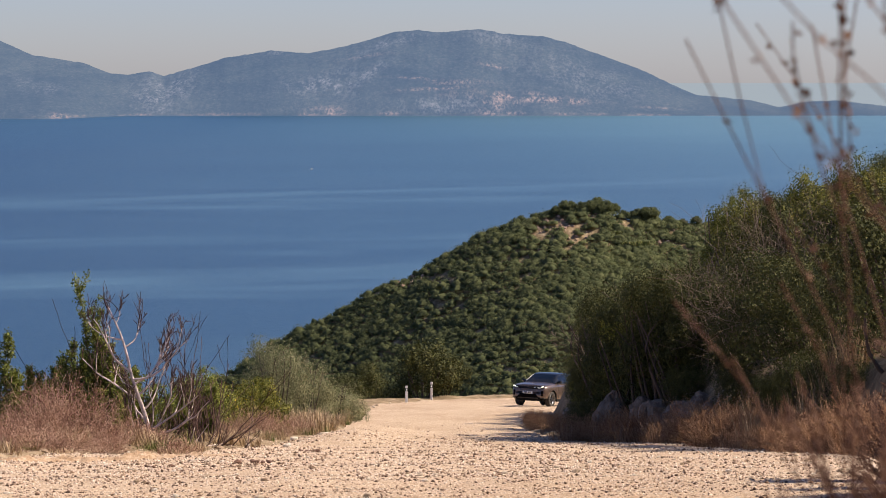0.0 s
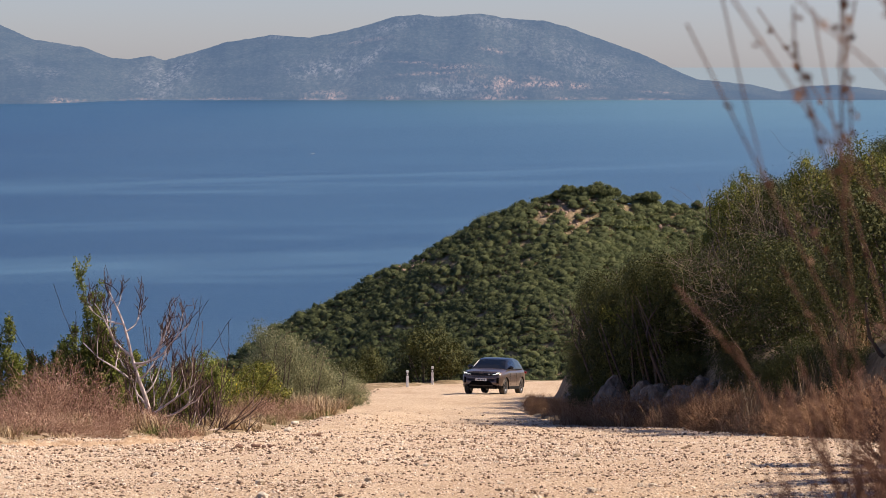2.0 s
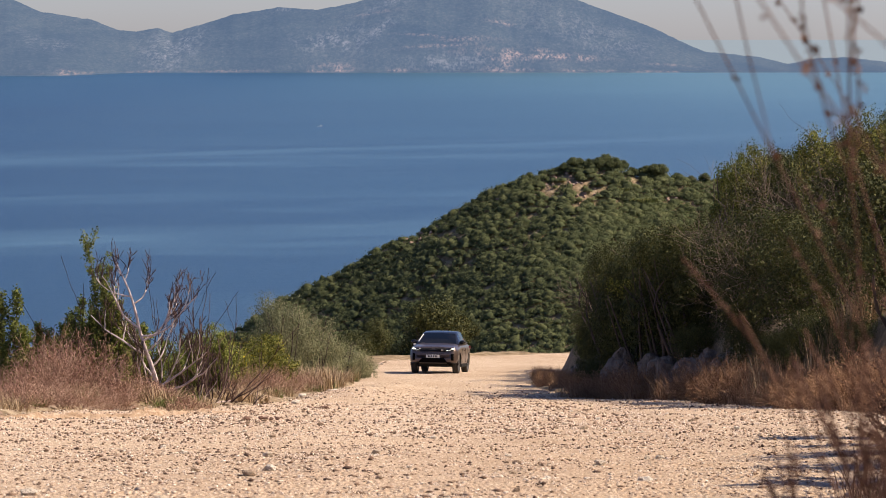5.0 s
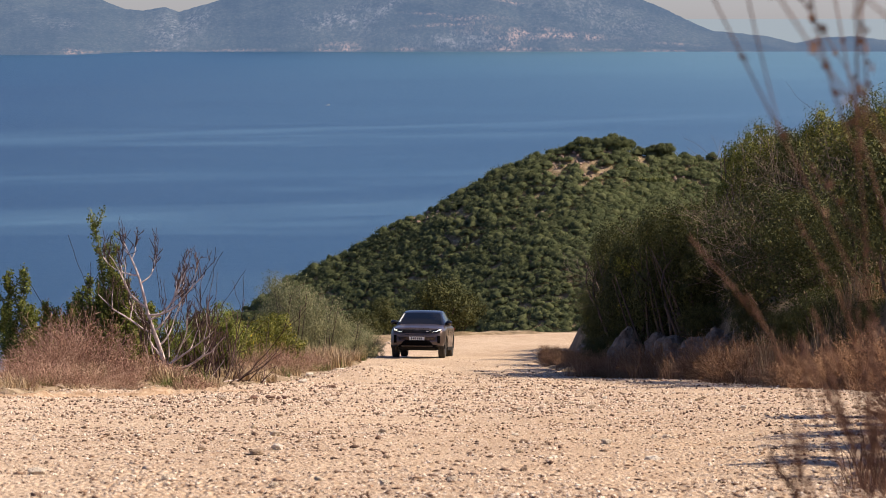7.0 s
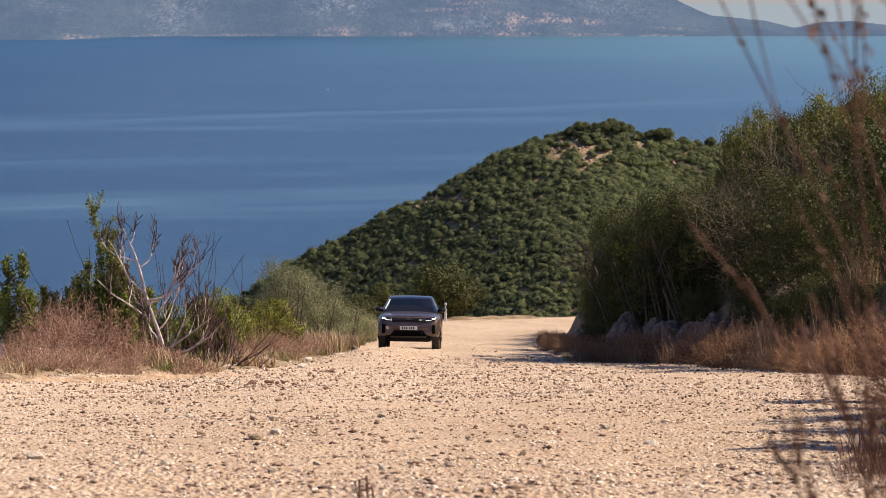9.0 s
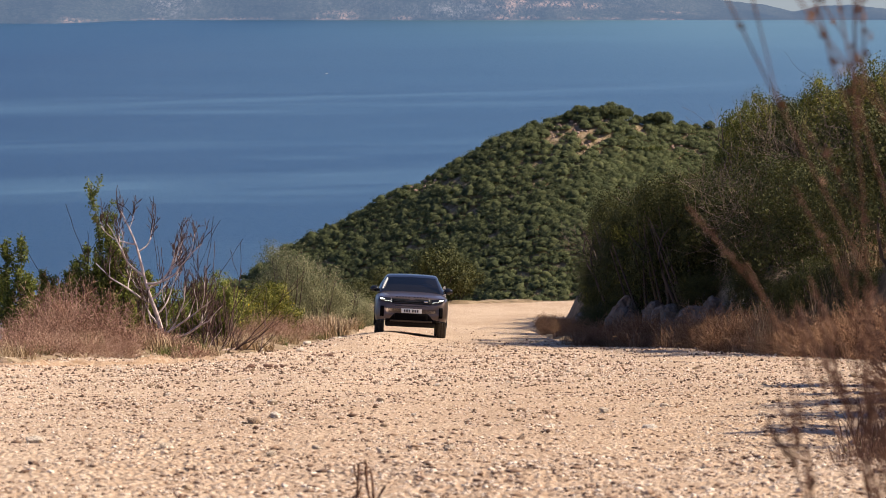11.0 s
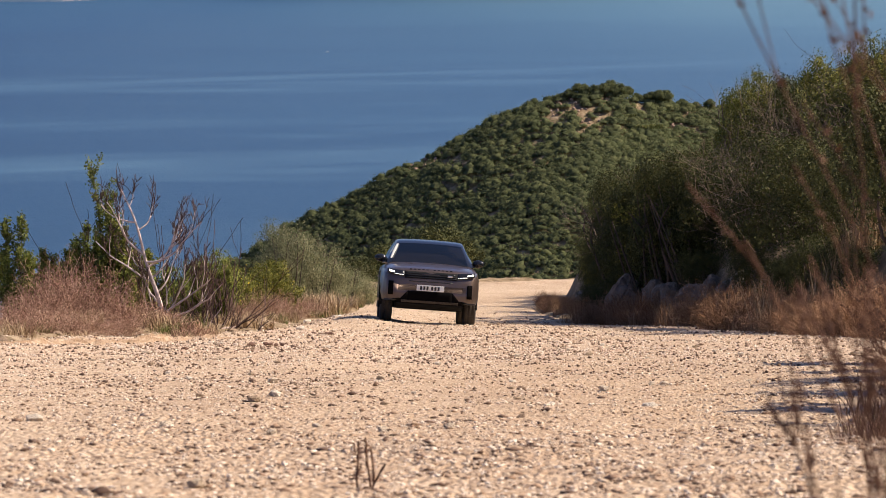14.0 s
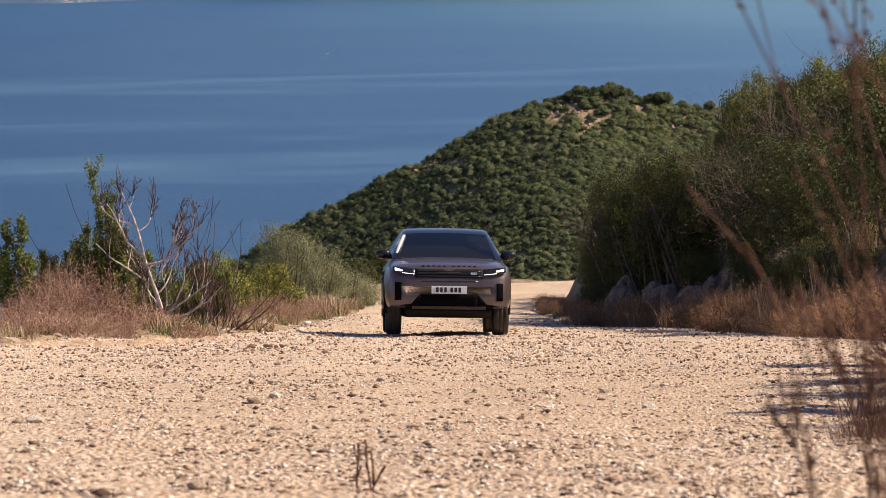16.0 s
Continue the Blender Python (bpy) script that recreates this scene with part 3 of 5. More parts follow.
def put_rock(rng, name, x, y, size, label, category, group, up=0.2, tall=1.0, shapes=ROCKS):
    ob = new(name, shapes[int(rng.integers(0, 4))])
    z = float(land_z(x, y, False)) + up * size
    ob.matrix_basis = pose(x, y, z, rng.uniform(-25, 25), rng.uniform(-25, 25), rng.uniform(0, 360)) @ Matrix.Diagonal((size * rng.uniform(0.8, 1.3), size * rng.uniform(0.7, 1.1), size * tall * rng.uniform(0.7, 1.1), 1))
    return tagged(ob, label, category, group)


def build_headland_top():
    """Rocks and small trees on the brow of the headland."""
    rng = np.random.default_rng(31)
    for _ in range(262):
        px, y = rng.uniform(935, 1066) if rng.random() < 0.75 else rng.normal(985, 40), rng.uniform(382, 401)
        if rng.random() < 0.25:
            px = rng.uniform(1040, 1240)
            y = rng.uniform(390, 399)
        put_rock(rng, "headland_rock", at_px(px, y), y, rng.uniform(0.2, 0.55), "pale weathered limestone rock among headland scrub", "rock", "rocks on the headland", 0.2, 1.0, PALE_ROCKS)
    for _ in range(34):
        px, y = rng.uniform(700, 870), rng.uniform(397, 400)
        put_rock(rng, "headland_rock", at_px(px, y), y, rng.uniform(0.3, 0.7), "pale pinkish rock on the edge of the headland", "rock", "rocks on the headland", 0.5, 1.0, PALE_ROCKS)
    tree = new("headland_tree")
    V, Fc = tubes(stems(rng, 0.1, 2.0, 4, 0.12, 0.5), 6)
    part("trunk", mesh_from("trunk", V, Fc, M_BARK), tree)
    bl = [(0, 0, 2.2, 1.3, 1.3, 0.9), (0.8, 0, 2.0, 0.8, 0.8, 0.6), (-0.8, 0.2, 2.1, 0.9, 0.9, 0.65), (0.1, 0, 2.8, 0.8, 0.8, 0.6)]
    p, nrm = crown_points(rng, bl, 2600, 30, 0.22)
    v, f = leaf_quads(rng, p, nrm, 0.26, 0.18)
    part("crown", mesh_from("crown", v, f, M_SCRUB), tree)
    tagged(tree, "small dark evergreen tree on the headland brow", "tree", "trees on the headland")
    spots = [(1044, 0.85), (1058, 1.0), (1072, 0.95), (1086, 0.85), (1030, 0.75), (1000, 0.8), (985, 0.7), (970, 0.55), (1012, 0.7), (1104, 0.55), (1128, 0.75), (1141, 0.9), (1155, 0.9), (1184, 0.65), (1208, 0.6), (1232, 0.7), (922, 0.6)]
    for i, (px, k) in enumerate(spots):
        y = rng.uniform(399, 401)
        (place if i == 0 else copy_to)(tree, at_px(px, y), y, rng.uniform(0, 360), k * 0.85, k * 0.82, 0.4)
    g = make_tuft("bright_grass_patch", 33, 2500, 2.6, 0.6, M_GRASS, "bright green grass patch among headland rocks", "", 0.12, 0.5)
    place(g, at_px(1118, 393), 393)
    copy_to(g, at_px(1085, 395), 395, 50, 0.6, 0.8)


SKYLINE = ([900, 990, 1004, 1020, 1060, 1100, 1180, 1225, 1252, 1266, 1285, 1340, 1372, 1420, 1450, 1500, 1568, 1800], [790, 700, 600, 548, 498, 476, 462, 438, 404, 362, 328, 340, 322, 318, 302, 274, 232, 120])


def build_bank_bushes():
    """The overgrown bank beside the track: bushes no taller than its skyline."""
    rng = np.random.default_rng(23)
    kinds = [
        make_bush("bank_bush", "dense dark green evergreen bush on the rocky bank", "bush", 101, 3.0, 2.4, M_DARKLEAF, 13000, 0.054, group="bushes on the bank", blobs=9),
        make_bush("bank_bush", "yellow-green leafy bush on the rocky bank", "bush", 102, 2.8, 2.4, M_GREENLEAF, 13000, 0.052, group="bushes on the bank", blobs=9),
        make_bush("bank_bush", "dense dark green evergreen bush on the rocky bank", "bush", 103, 3.2, 2.4, M_DARKLEAF, 13000, 0.056, group="bushes on the bank", blobs=10),
    ]
    tall_kinds = [
        make_bush("tall_bush", "tall dark green evergreen bush on the bank", "bush", 104, 1.7, 3.3, M_DARKLEAF, 15000, 0.055, group="tall bushes on the bank", blobs=16),
        make_bush("tall_bush", "tall yellow-green leafy bush on the skyline of the bank", "bush", 106, 1.7, 3.3, M_GREENLEAF, 15000, 0.055, group="tall bushes on the bank", blobs=16),
    ]
    first = [True, True, True]
    cover = np.full(2200, 2000.0)
    for y in np.arange(42, 120, 2.7):
        x = float(right_edge(y)) + rng.uniform(1.0, 1.5) + (0.3 if y < 57 else -0.25)
        x1 = x + 10 + 0.05 * y
        while x < x1 and x / y < 0.185:
            xx, yy = x + rng.uniform(-0.3, 0.3), y + rng.uniform(-0.7, 0.7)
            x += rng.uniform(1.8, 2.6)
            base = float(land_z(xx, yy, False))
            s = rng.uniform(0.85, 1.6)
            while s > 0.2:
                half = 1.6 * s
                line = max(np.interp(784 + (xx + q * half) / yy * 4950, *SKYLINE) - 147 for q in (-1, -0.8, -0.6, -0.3, 0, 0.3, 0.6))
                if base + 2.35 * s < EYE[2] - line / 4950 * yy:
                    break
                s -= 0.06
            if s <= 0.26:
                continue
            # what stands wholly behind nearer bushes is left out
            p0, p1 = (int(784 + (xx + q * s) / yy * 4950) for q in (-1.2, 1.2))
            topline = 147 + (EYE[2] - base - 2.2 * s) / yy * 4950
            if p0 > 1600 or p1 > 2100 or (cover[p0:p1] < topline + 10).mean() > 0.86:
                continue
            mid = (p1 - p0) // 6
            cover[p0 + mid:p1 - mid] = np.minimum(cover[p0 + mid:p1 - mid], topline + 0.25 * 2.2 * s / yy * 4950)
            slack = topline - np.interp(784 + xx / yy * 4950, *SKYLINE)
            # bright leaves near the skyline, dark below: the bank's light and shade as colour
            k = int(rng.choice(3, p=[0.55, 0.0, 0.45] if slack > 95 else [0.3, 0.45, 0.25]))
            put = place if first[k] else copy_to
            first[k] = False
            put(kinds[k], xx, yy, rng.uniform(0, 360), s * rng.uniform(0.95, 1.1), s)
    copy_to(kinds[0], at_px(1062, 86), 86, 40, 0.6, 0.95)
    copy_to(kinds[2], at_px(1064, 94), 94, 140, 0.65, 1.0)
    for y in np.arange(42.5, 84, 1.7):
        q = rng.uniform(0.34, 0.5)
        copy_to(kinds[2 * int(rng.integers(0, 2))], float(right_edge(y)) + rng.uniform(0.85, 1.35) + (0.45 if y > 62 else 0), y, rng.uniform(0, 360), q, q * 1.15)
    # the bushes that stand above the rest on the skyline
    for k, px, y, top, wide in ((1, 1296, 60, 309, 0.60), (1, 1276, 62, 322, 0.45), (2, 1392, 57, 297, 0.62), (1, 1455, 55, 281, 0.6), (1, 1520, 53, 247, 0.6)):
        x = at_px(px, y)
        tall = EYE[2] - (top - 147) / 4950 * y - float(land_z(x, y, False))
        (place if px == 1296 else copy_to)(tall_kinds[k % 2], x, y, px, wide * 1.35, tall / 3.65)
        copy_to(kinds[2], x + 0.3, y + 0.6, px + 90, wide * 0.95, (tall - 0.5) / 2.4)
    for k, (x, y) in enumerate(((3.72, 61.2), (3.78, 63.6), (3.85, 66.2), (3.95, 69.0), (3.72, 59.6), (3.9, 58.2), (4.1, 56.8), (4.4, 56.0), (4.7, 55.0), (4.25, 60.5), (4.6, 58.5))):
        tall = EYE[2] - (np.interp(784 + x / y * 4950 - 12, *SKYLINE) - 147) / 4950 * y - float(land_z(x, y, False))
        (place if k == 0 else copy_to)(tall_kinds[0], x, y, y * 50, 0.78, tall / 3.2)
    # low growth over the cut foot of the bank, and a leafy shrub at its end
    for k, y in enumerate((58.5, 60.0, 61.5, 63.0, 64.5, 66.5, 68.5, 71.0)):
        q = rng.uniform(0.36, 0.5)
        copy_to(kinds[2 * (k % 2)], float(right_edge(y)) + 1.2, y, k * 70, q * 0.9, q * 1.1)
    copy_to(kinds[1], at_px(1034, 72), 72, 30, 0.32, 0.5)
    # brown leafless twigs among the leaves
    for px, y, h in ((1085, 68, 1.6), (1110, 66, 1.6), (1150, 62, 1.5), (1200, 58, 1.9), (1290, 56, 1.8), (1340, 56, 2.0), (1390, 55, 2.4), (1260, 58, 1.5), (1480, 52, 2.2), (1440, 54, 2.3), (1310, 53, 2.0), (1365, 52, 2.0), (1420, 50, 2.0), (1530, 50, 2.2)):
        paths = []
        for _ in range(16):
            paths += grow(rng, (rng.normal() * 0.35, rng.normal() * 0.3, 0), (rng.normal() * 0.7, rng.normal() * 0.6, 1), h * rng.uniform(0.7, 1.05), 0.009, 2, 0.05, 4, 0.9)
        V, Fc = tubes(paths, 3)
        t = tagged(new("dead_shrub", mesh_from("dead_shrub", V, Fc, M_DEADWOOD)), "bare brown dead twigs among bank bushes", "dead shrub", "dead shrubs on the bank")
        place(t, at_px(px, y), y, 0, 1, 1, 0.05)


def build_bank_foot():
    rng = np.random.default_rng(41)
    for y in np.arange(51, 80, 0.9):
        for q in range(2):
            x = float(right_edge(y)) + rng.uniform(0.35, 0.95) + (0.3 if y < 56 else 0.0)
            put_rock(rng, "bank_rock", x + (0.45 if y > 56 else 0), y, rng.uniform(0.25, 0.5), "grey limestone boulder in the shaded bank", "rock", "rocks in the bank", 0.15, 1.25)
    for px, y in ((1082, 57.6), (1098, 57.0), (1142, 55.6), (1156, 55.2), (1172, 54.6), (1192, 54.2), (1210, 53.6), (1236, 53.2)):
        put_rock(rng, "bank_rock", at_px(px, y), y, rng.uniform(0.35, 0.6), "pale grey limestone slab standing in the bank", "rock", "rocks in the bank", 0.8, 1.8, SLABS)
    a = make_dry_bush(201, 1.3, 0.75, 95, M_RUSSET, "reddish-brown dry bush below the bank")
    b = make_tuft("dry_grass", 202, 300, 0.45, 0.58, M_RUSSET, "dry russet grass clump below the bank", "dry grass along the bank", 0.011, 1.0)
    c = make_tuft("tall_grass", 203, 160, 0.30, 1.25, M_STRAW, "tall pale straw grass below the bank", "dry grass along the bank", 0.012, 0.4)
    first = {"a": True, "b": True}
    ys = np.concatenate([np.arange(28, 57, 0.62), np.arange(57, 60, 0.4), np.arange(60, 100, 1.1)])
    for y in ys:
        for _ in range(2):
            x = float(right_edge(y)) + rng.uniform(-0.2 if y < 57 else 0.15, 0.75 if y < 57 else 0.8)
            key = "a" if rng.random() < 0.55 else "b"
            ob = a if key == "a" else b
            s = rng.uniform(0.7, 1.15) * (1.0 if y < 57 else 0.6)
            if first[key]:
                place(ob, x, y, 0, s, s, 0.03)
                first[key] = False
            else:
                copy_to(ob, x, y, rng.uniform(0, 360), s, s * rng.uniform(0.5, 1.35), 0.03)
    # russet scrub over the lip of the wide bay, down to where the view ends
    for px in np.arange(1010, 1600, 26):
        y = float(np.interp(px, [1010, 1240, 1568, 1600], [57, 52, 36, 35])) + rng.uniform(0, 1.5)
        copy_to(a if rng.random() < 0.5 else b, at_px(px, y), y, rng.uniform(0, 360), rng.uniform(0.8, 1.2), rng.uniform(0.8, 1.25), 0.03)
    place(c, at_px(1455, 43), 43)
    for px in (1478, 1500, 1432, 1520, 1340):
        copy_to(c, at_px(px, 43.5), 43.5, px, 0.9, rng.uniform(0.8, 1.1))


def build_left_verge():
    rng = np.random.default_rng(61)
    # bare pale sapling: whitish leaning trunk, limbs that sweep out level and turn up, dark twigs at their ends
    sap = new("bare_sapling")

    def trunk_at(h):
        return np.array([-0.07 * h - 0.135 * h ** 1.55 + 0.025 * math.sin(4.5 * h), 0.03 * math.sin(3 * h), h])

    V, Fc = tubes([[(trunk_at(h), 0.043 - 0.0150 * h) for h in np.linspace(-0.12, 2.25, 18)]], 7)
    part("trunk", mesh_from("trunk", V, Fc, M_PALEBARK, shade_smooth=True), sap)
    limbs = ((2.05, -1, 0.12, 0.16, 2), (1.98, 1, 0.12, 0.2, 2), (1.72, -1, 0.50, 0.26, 3), (1.60, 1, 0.34, 0.42, 3), (1.22, -1, 0.80, 0.42, 5), (1.10, 1, 0.98, 0.16, 5), (1.02, 1, 0.70, 0.62, 6), (0.95, -1, 0.62, 0.30, 4),
             (0.80, -1, 0.95, 0.35, 4), (0.62, 1, 0.52, 0.72, 5), (0.45, -1, 0.72, 0.15, 4), (0.30, 1, 0.82, 0.72, 6), (0.18, 1, 0.95, 0.42, 6), (0.12, -1, 0.55, 0.28, 4), (0.08, 1, 1.05, 0.20, 5), (0.22, 1, 0.62, 0.95, 6), (0.30, 1, 0.42, 0.9, 5), (0.15, -1, 0.45, 0.9, 5), (0.85, 1, 0.55, 0.5, 5))
    for h, dx, reach, lift, n_tw in limbs:
        o, steep = trunk_at(h), lift / reach
        twigs, pale = [], grow(rng, o, (dx, rng.uniform(-0.4, 0.4), 0.08 + 0.5 * steep), reach * (1.1 + 0.4 * steep), 0.0095 + 0.013 * min(1, reach), 0, 0.06 + 0.34 * steep, 0, 0.8, 0.5, 0.15, 11, 0.0065)
        for k in range(1 + n_tw // 3):
            at = pale[0][int(rng.integers(4, 9))]
            pale += grow(rng, at[0], (dx * rng.uniform(-0.2, 1.0), rng.normal() * 0.4, 0.7), reach * rng.uniform(0.35, 0.6), at[1] * 0.85, 0, 0.45, 0, 0.8, 0.5, 0.15, 8, 0.006)
        for q in pale:
            for k in range(2 + n_tw // 2):
                at = q[-1 - int(rng.integers(0, 5)) * (k > 0)]
                twigs += grow(rng, at[0], (dx * 0.3 + rng.normal() * 0.35, rng.normal() * 0.3, 1), rng.uniform(0.12, 0.36), 0.0075, 1, 0.3, 2, 0.7, 0.5, 0.15, 6, 0.0042)
        V, Fc = tubes(pale, 5)
        b = part("branch", mesh_from("branch", V, Fc, M_PALEBARK, shade_smooth=True), sap)
        V, Fc = tubes(twigs, 4)
        part("twig", mesh_from("twig", V, Fc, M_BRANCH), b, "dark brown upright twigs", "stuff")
    tagged(sap, "leafless pale-barked sapling at the track edge", "tree")
    place(sap, at_px(262, 43.2), 43.2)
    # brown leafless shrubs beside it
    for k, (px, y, h, n, lean) in enumerate(((330, 43.9, 1.75, 8, 0.30), (352, 43.6, 1.25, 9, 0.8), (225, 44.0, 1.75, 4, 0.2), (118, 44.5, 1.75, 6, 0.35), (400, 44.2, 1.0, 8, 0.9), (205, 44.2, 1.55, 4, 0.3), (372, 44.8, 1.35, 7, 0.45), (300, 43.6, 0.8, 9, 0.7), (345, 43.2, 0.7, 9, 1.1), (275, 43.4, 0.6, 8, 0.9))):
        paths = []
        for _ in range(n):
            paths += grow(rng, (rng.normal() * 0.12, rng.normal() * 0.12, -0.05), (rng.normal() * lean + 0.15, rng.normal() * lean, 1), h * rng.uniform(0.6, 1.15), 0.012, 1, 0.22, 3, 0.6, 0.5, 0.11, 8, 0.004)
        V, Fc = tubes(paths, 4)
        sh = tagged(new("bare_shrub", mesh_from("bare_shrub", V, Fc, M_BRANCH, shade_smooth=True)), "leafless reddish-brown shrub at the track edge", "shrub", "bare shrubs at the edge")
        place(sh, at_px(px, y), y)

    # leafy upright shrub with spires
    def spire_shrub(seed, tops, leaves):
        r = np.random.default_rng(seed)
        root, sp, pts = new("leafy_shrub"), [], []
        for x, h in tops:
            base, lean = np.array([x * 0.7, r.normal() * 0.2, -0.1]), np.array([x * 0.3 / h + r.normal() * 0.03, r.normal() * 0.06, 1.0])
            stem = grow(r, base, lean, h * 1.04, 0.016, 0, 0.3, 0, n=14, wobble=0.03)
            for i in range(3, 13):
                for _ in range(3 if i < 8 else 2):
                    a = r.uniform(0, 2 * np.pi)
                    stem += grow(r, stem[0][i][0], (math.cos(a), math.sin(a), r.uniform(0.7, 1.6)), h * r.uniform(0.12, 0.32) * (1.3 - i / 14), 0.006, 0, 0.4, 0, n=5, least=0.003)
            sp += stem
            for q in stem:
                k = max(4, int(leaves * (0.9 if len(q) > 10 else 0.17)))
                line, u = np.array([p for p, _ in q]), r.uniform(0.15 if len(q) > 10 else 0.05, 1, k) * (len(q) - 1)
                i = np.minimum(u.astype(int), len(q) - 2)
                pts.append(line[i] + (line[i + 1] - line[i]) * (u - i)[:, None] + r.normal(size=(k, 3)) * 0.03)
        V, Fc = tubes(sp, 4)
        part("trunk", mesh_from("trunk", V, Fc, M_BARK), root)
        pts = np.concatenate(pts)
        v, f = leaf_quads(r, pts, r.normal(size=pts.shape) + [0, 0, 0.4], 0.05, 0.024)
        part("crown", mesh_from("crown", v, f, M_MIDLEAF), root)
        return tagged(root, "upright leafy green shrub at the track edge", "shrub", "leafy shrubs at the edge")

    tall = spire_shrub(301, [(0.26, 2.75), (0.2, 2.0), (-0.05, 1.6), (-0.28, 1.75), (0.45, 1.75), (0.3, 1.4), (0.05, 1.3), (0.12, 1.75), (-0.15, 1.4), (0.34, 2.3), (0.62, 1.35)], 460)
    place(tall, at_px(150, 44.4), 44.4)
    left = spire_shrub(302, [(0.05, 1.95), (-0.10, 1.85), (0.3, 1.15), (0.0, 1.1), (0.18, 1.35), (-0.3, 1.3), (0.5, 0.9)], 460)
    place(left, at_px(2, 44.8), 44.8)
    low = spire_shrub(303, [(0.0, 1.45), (0.3, 1.35), (-0.3, 1.3), (0.5, 1.0), (-0.5, 1.4), (0.15, 0.9), (0.1, 1.2)], 460)
    place(low, at_px(218, 44.9), 44.9)
    for px, y, turn, wide, high in ((88, 44.6, 60, 0.9, 1.0), (122, 44.9, 140, 0.9, 1.12), (335, 45.6, 200, 0.8, 0.75), (52, 45.0, 250, 0.8, 0.8), (180, 44.3, 310, 0.8, 0.9)):
        copy_to(low, at_px(px, y), y, turn, wide, high)

    mass = make_bush("leafy_bush", "leafy green bush at the track edge", "bush", 304, 1.5, 1.5, M_MIDLEAF, 6500, 0.042, group="leafy bushes at the edge", blobs=9)
    place(mass, at_px(60, 44.8), 44.8, 0, 0.75, 0.6)
    copy_to(mass, at_px(150, 45.0), 45.0, 70, 0.8, 0.85)
    copy_to(mass, at_px(200, 45.2), 45.2, 150, 0.7, 0.6)
    copy_to(mass, at_px(300, 49.0), 49.0, 210, 0.8, 0.8)
    copy_to(mass, at_px(350, 52.0), 52.0, 290, 0.9, 0.95)
    # low dry bushes and grass along the edge
    d = make_dry_bush(211, 1.5, 1.0, 105)
    place(d, at_px(108, 40.4), 40.4, 0, 0.95, 1.2, 0.03)
    for px, y, s, h in ((50, 39.6, 0.7, 0.8), (160, 40.8, 0.6, 0.75), (5, 39.2, 0.6, 0.5), (75, 41.4, 0.7, 1.0), (440, 53, 0.7, 0.65), (485, 58, 0.75, 0.65), (515, 66, 0.7, 0.5), (390, 47.5, 0.55, 0.45), (20, 36.4, 0.7, 0.4), (95, 37.2, 0.75, 0.5), (175, 38.6, 0.6, 0.35)):
        copy_to(d, at_px(px, y), y, px * 3, s, h, 0.03)
    d2 = make_dry_bush(214, 0.6, 0.42, 80, M_REDSTRAW, "low pinkish-brown dry bush at the track edge")
    place(d2, at_px(190, 40.0), 40.0, 0, 1, 1, 0.02)
    g = make_tuft("straw_grass", 212, 320, 0.35, 0.42, M_STRAW, "pale dry straw grass at the track edge", "dry grass along the verge", 0.012, 0.9)
    place(g, at_px(60, 38.0), 38.0)
    for px in np.concatenate([np.arange(-10, 330, 44), np.arange(330, 520, 30)]):
        y = float(np.interp(px, [0, 300, 420, 520], [35.2, 39.8, 46, 62])) + rng.uniform(-0.4, 2.6)
        copy_to(g, at_px(px, y), y, px * 7, rng.uniform(0.7, 1.2), rng.uniform(0.3, 0.95), 0.02)
        if px < 300:
            copy_to(d2, at_px(px + 12, y + 0.6), y + 0.6, px * 11, rng.uniform(0.8, 1.2), rng.uniform(0.7, 1.2), 0.02)
    for px in np.arange(535, 622, 7):
        y = float(np.interp(px, [535, 620], [72, 104])) + rng.uniform(-2, 2)
        copy_to(g, at_px(px, y), y, px * 5, rng.uniform(1.1, 1.6), rng.uniform(1.1, 2.0), 0.02)
    n = make_tuft("green_grass", 213, 260, 0.28, 0.30, M_GRASS, "fresh green grass tuft at the track edge", "green grass along the verge", 0.012, 0.8)
    place(n, at_px(270, 40.4), 40.4)
    for px, y in ((20, 36.4), (285, 40.6), (315, 42.0), (462, 52), (520, 64), (548, 71), (560, 73), (604, 92), (612, 95), (532, 66), (590, 91)):
        copy_to(n, at_px(px, y), y, px, rng.uniform(0.8, 1.3), rng.uniform(0.7, 1.1), 0.02)


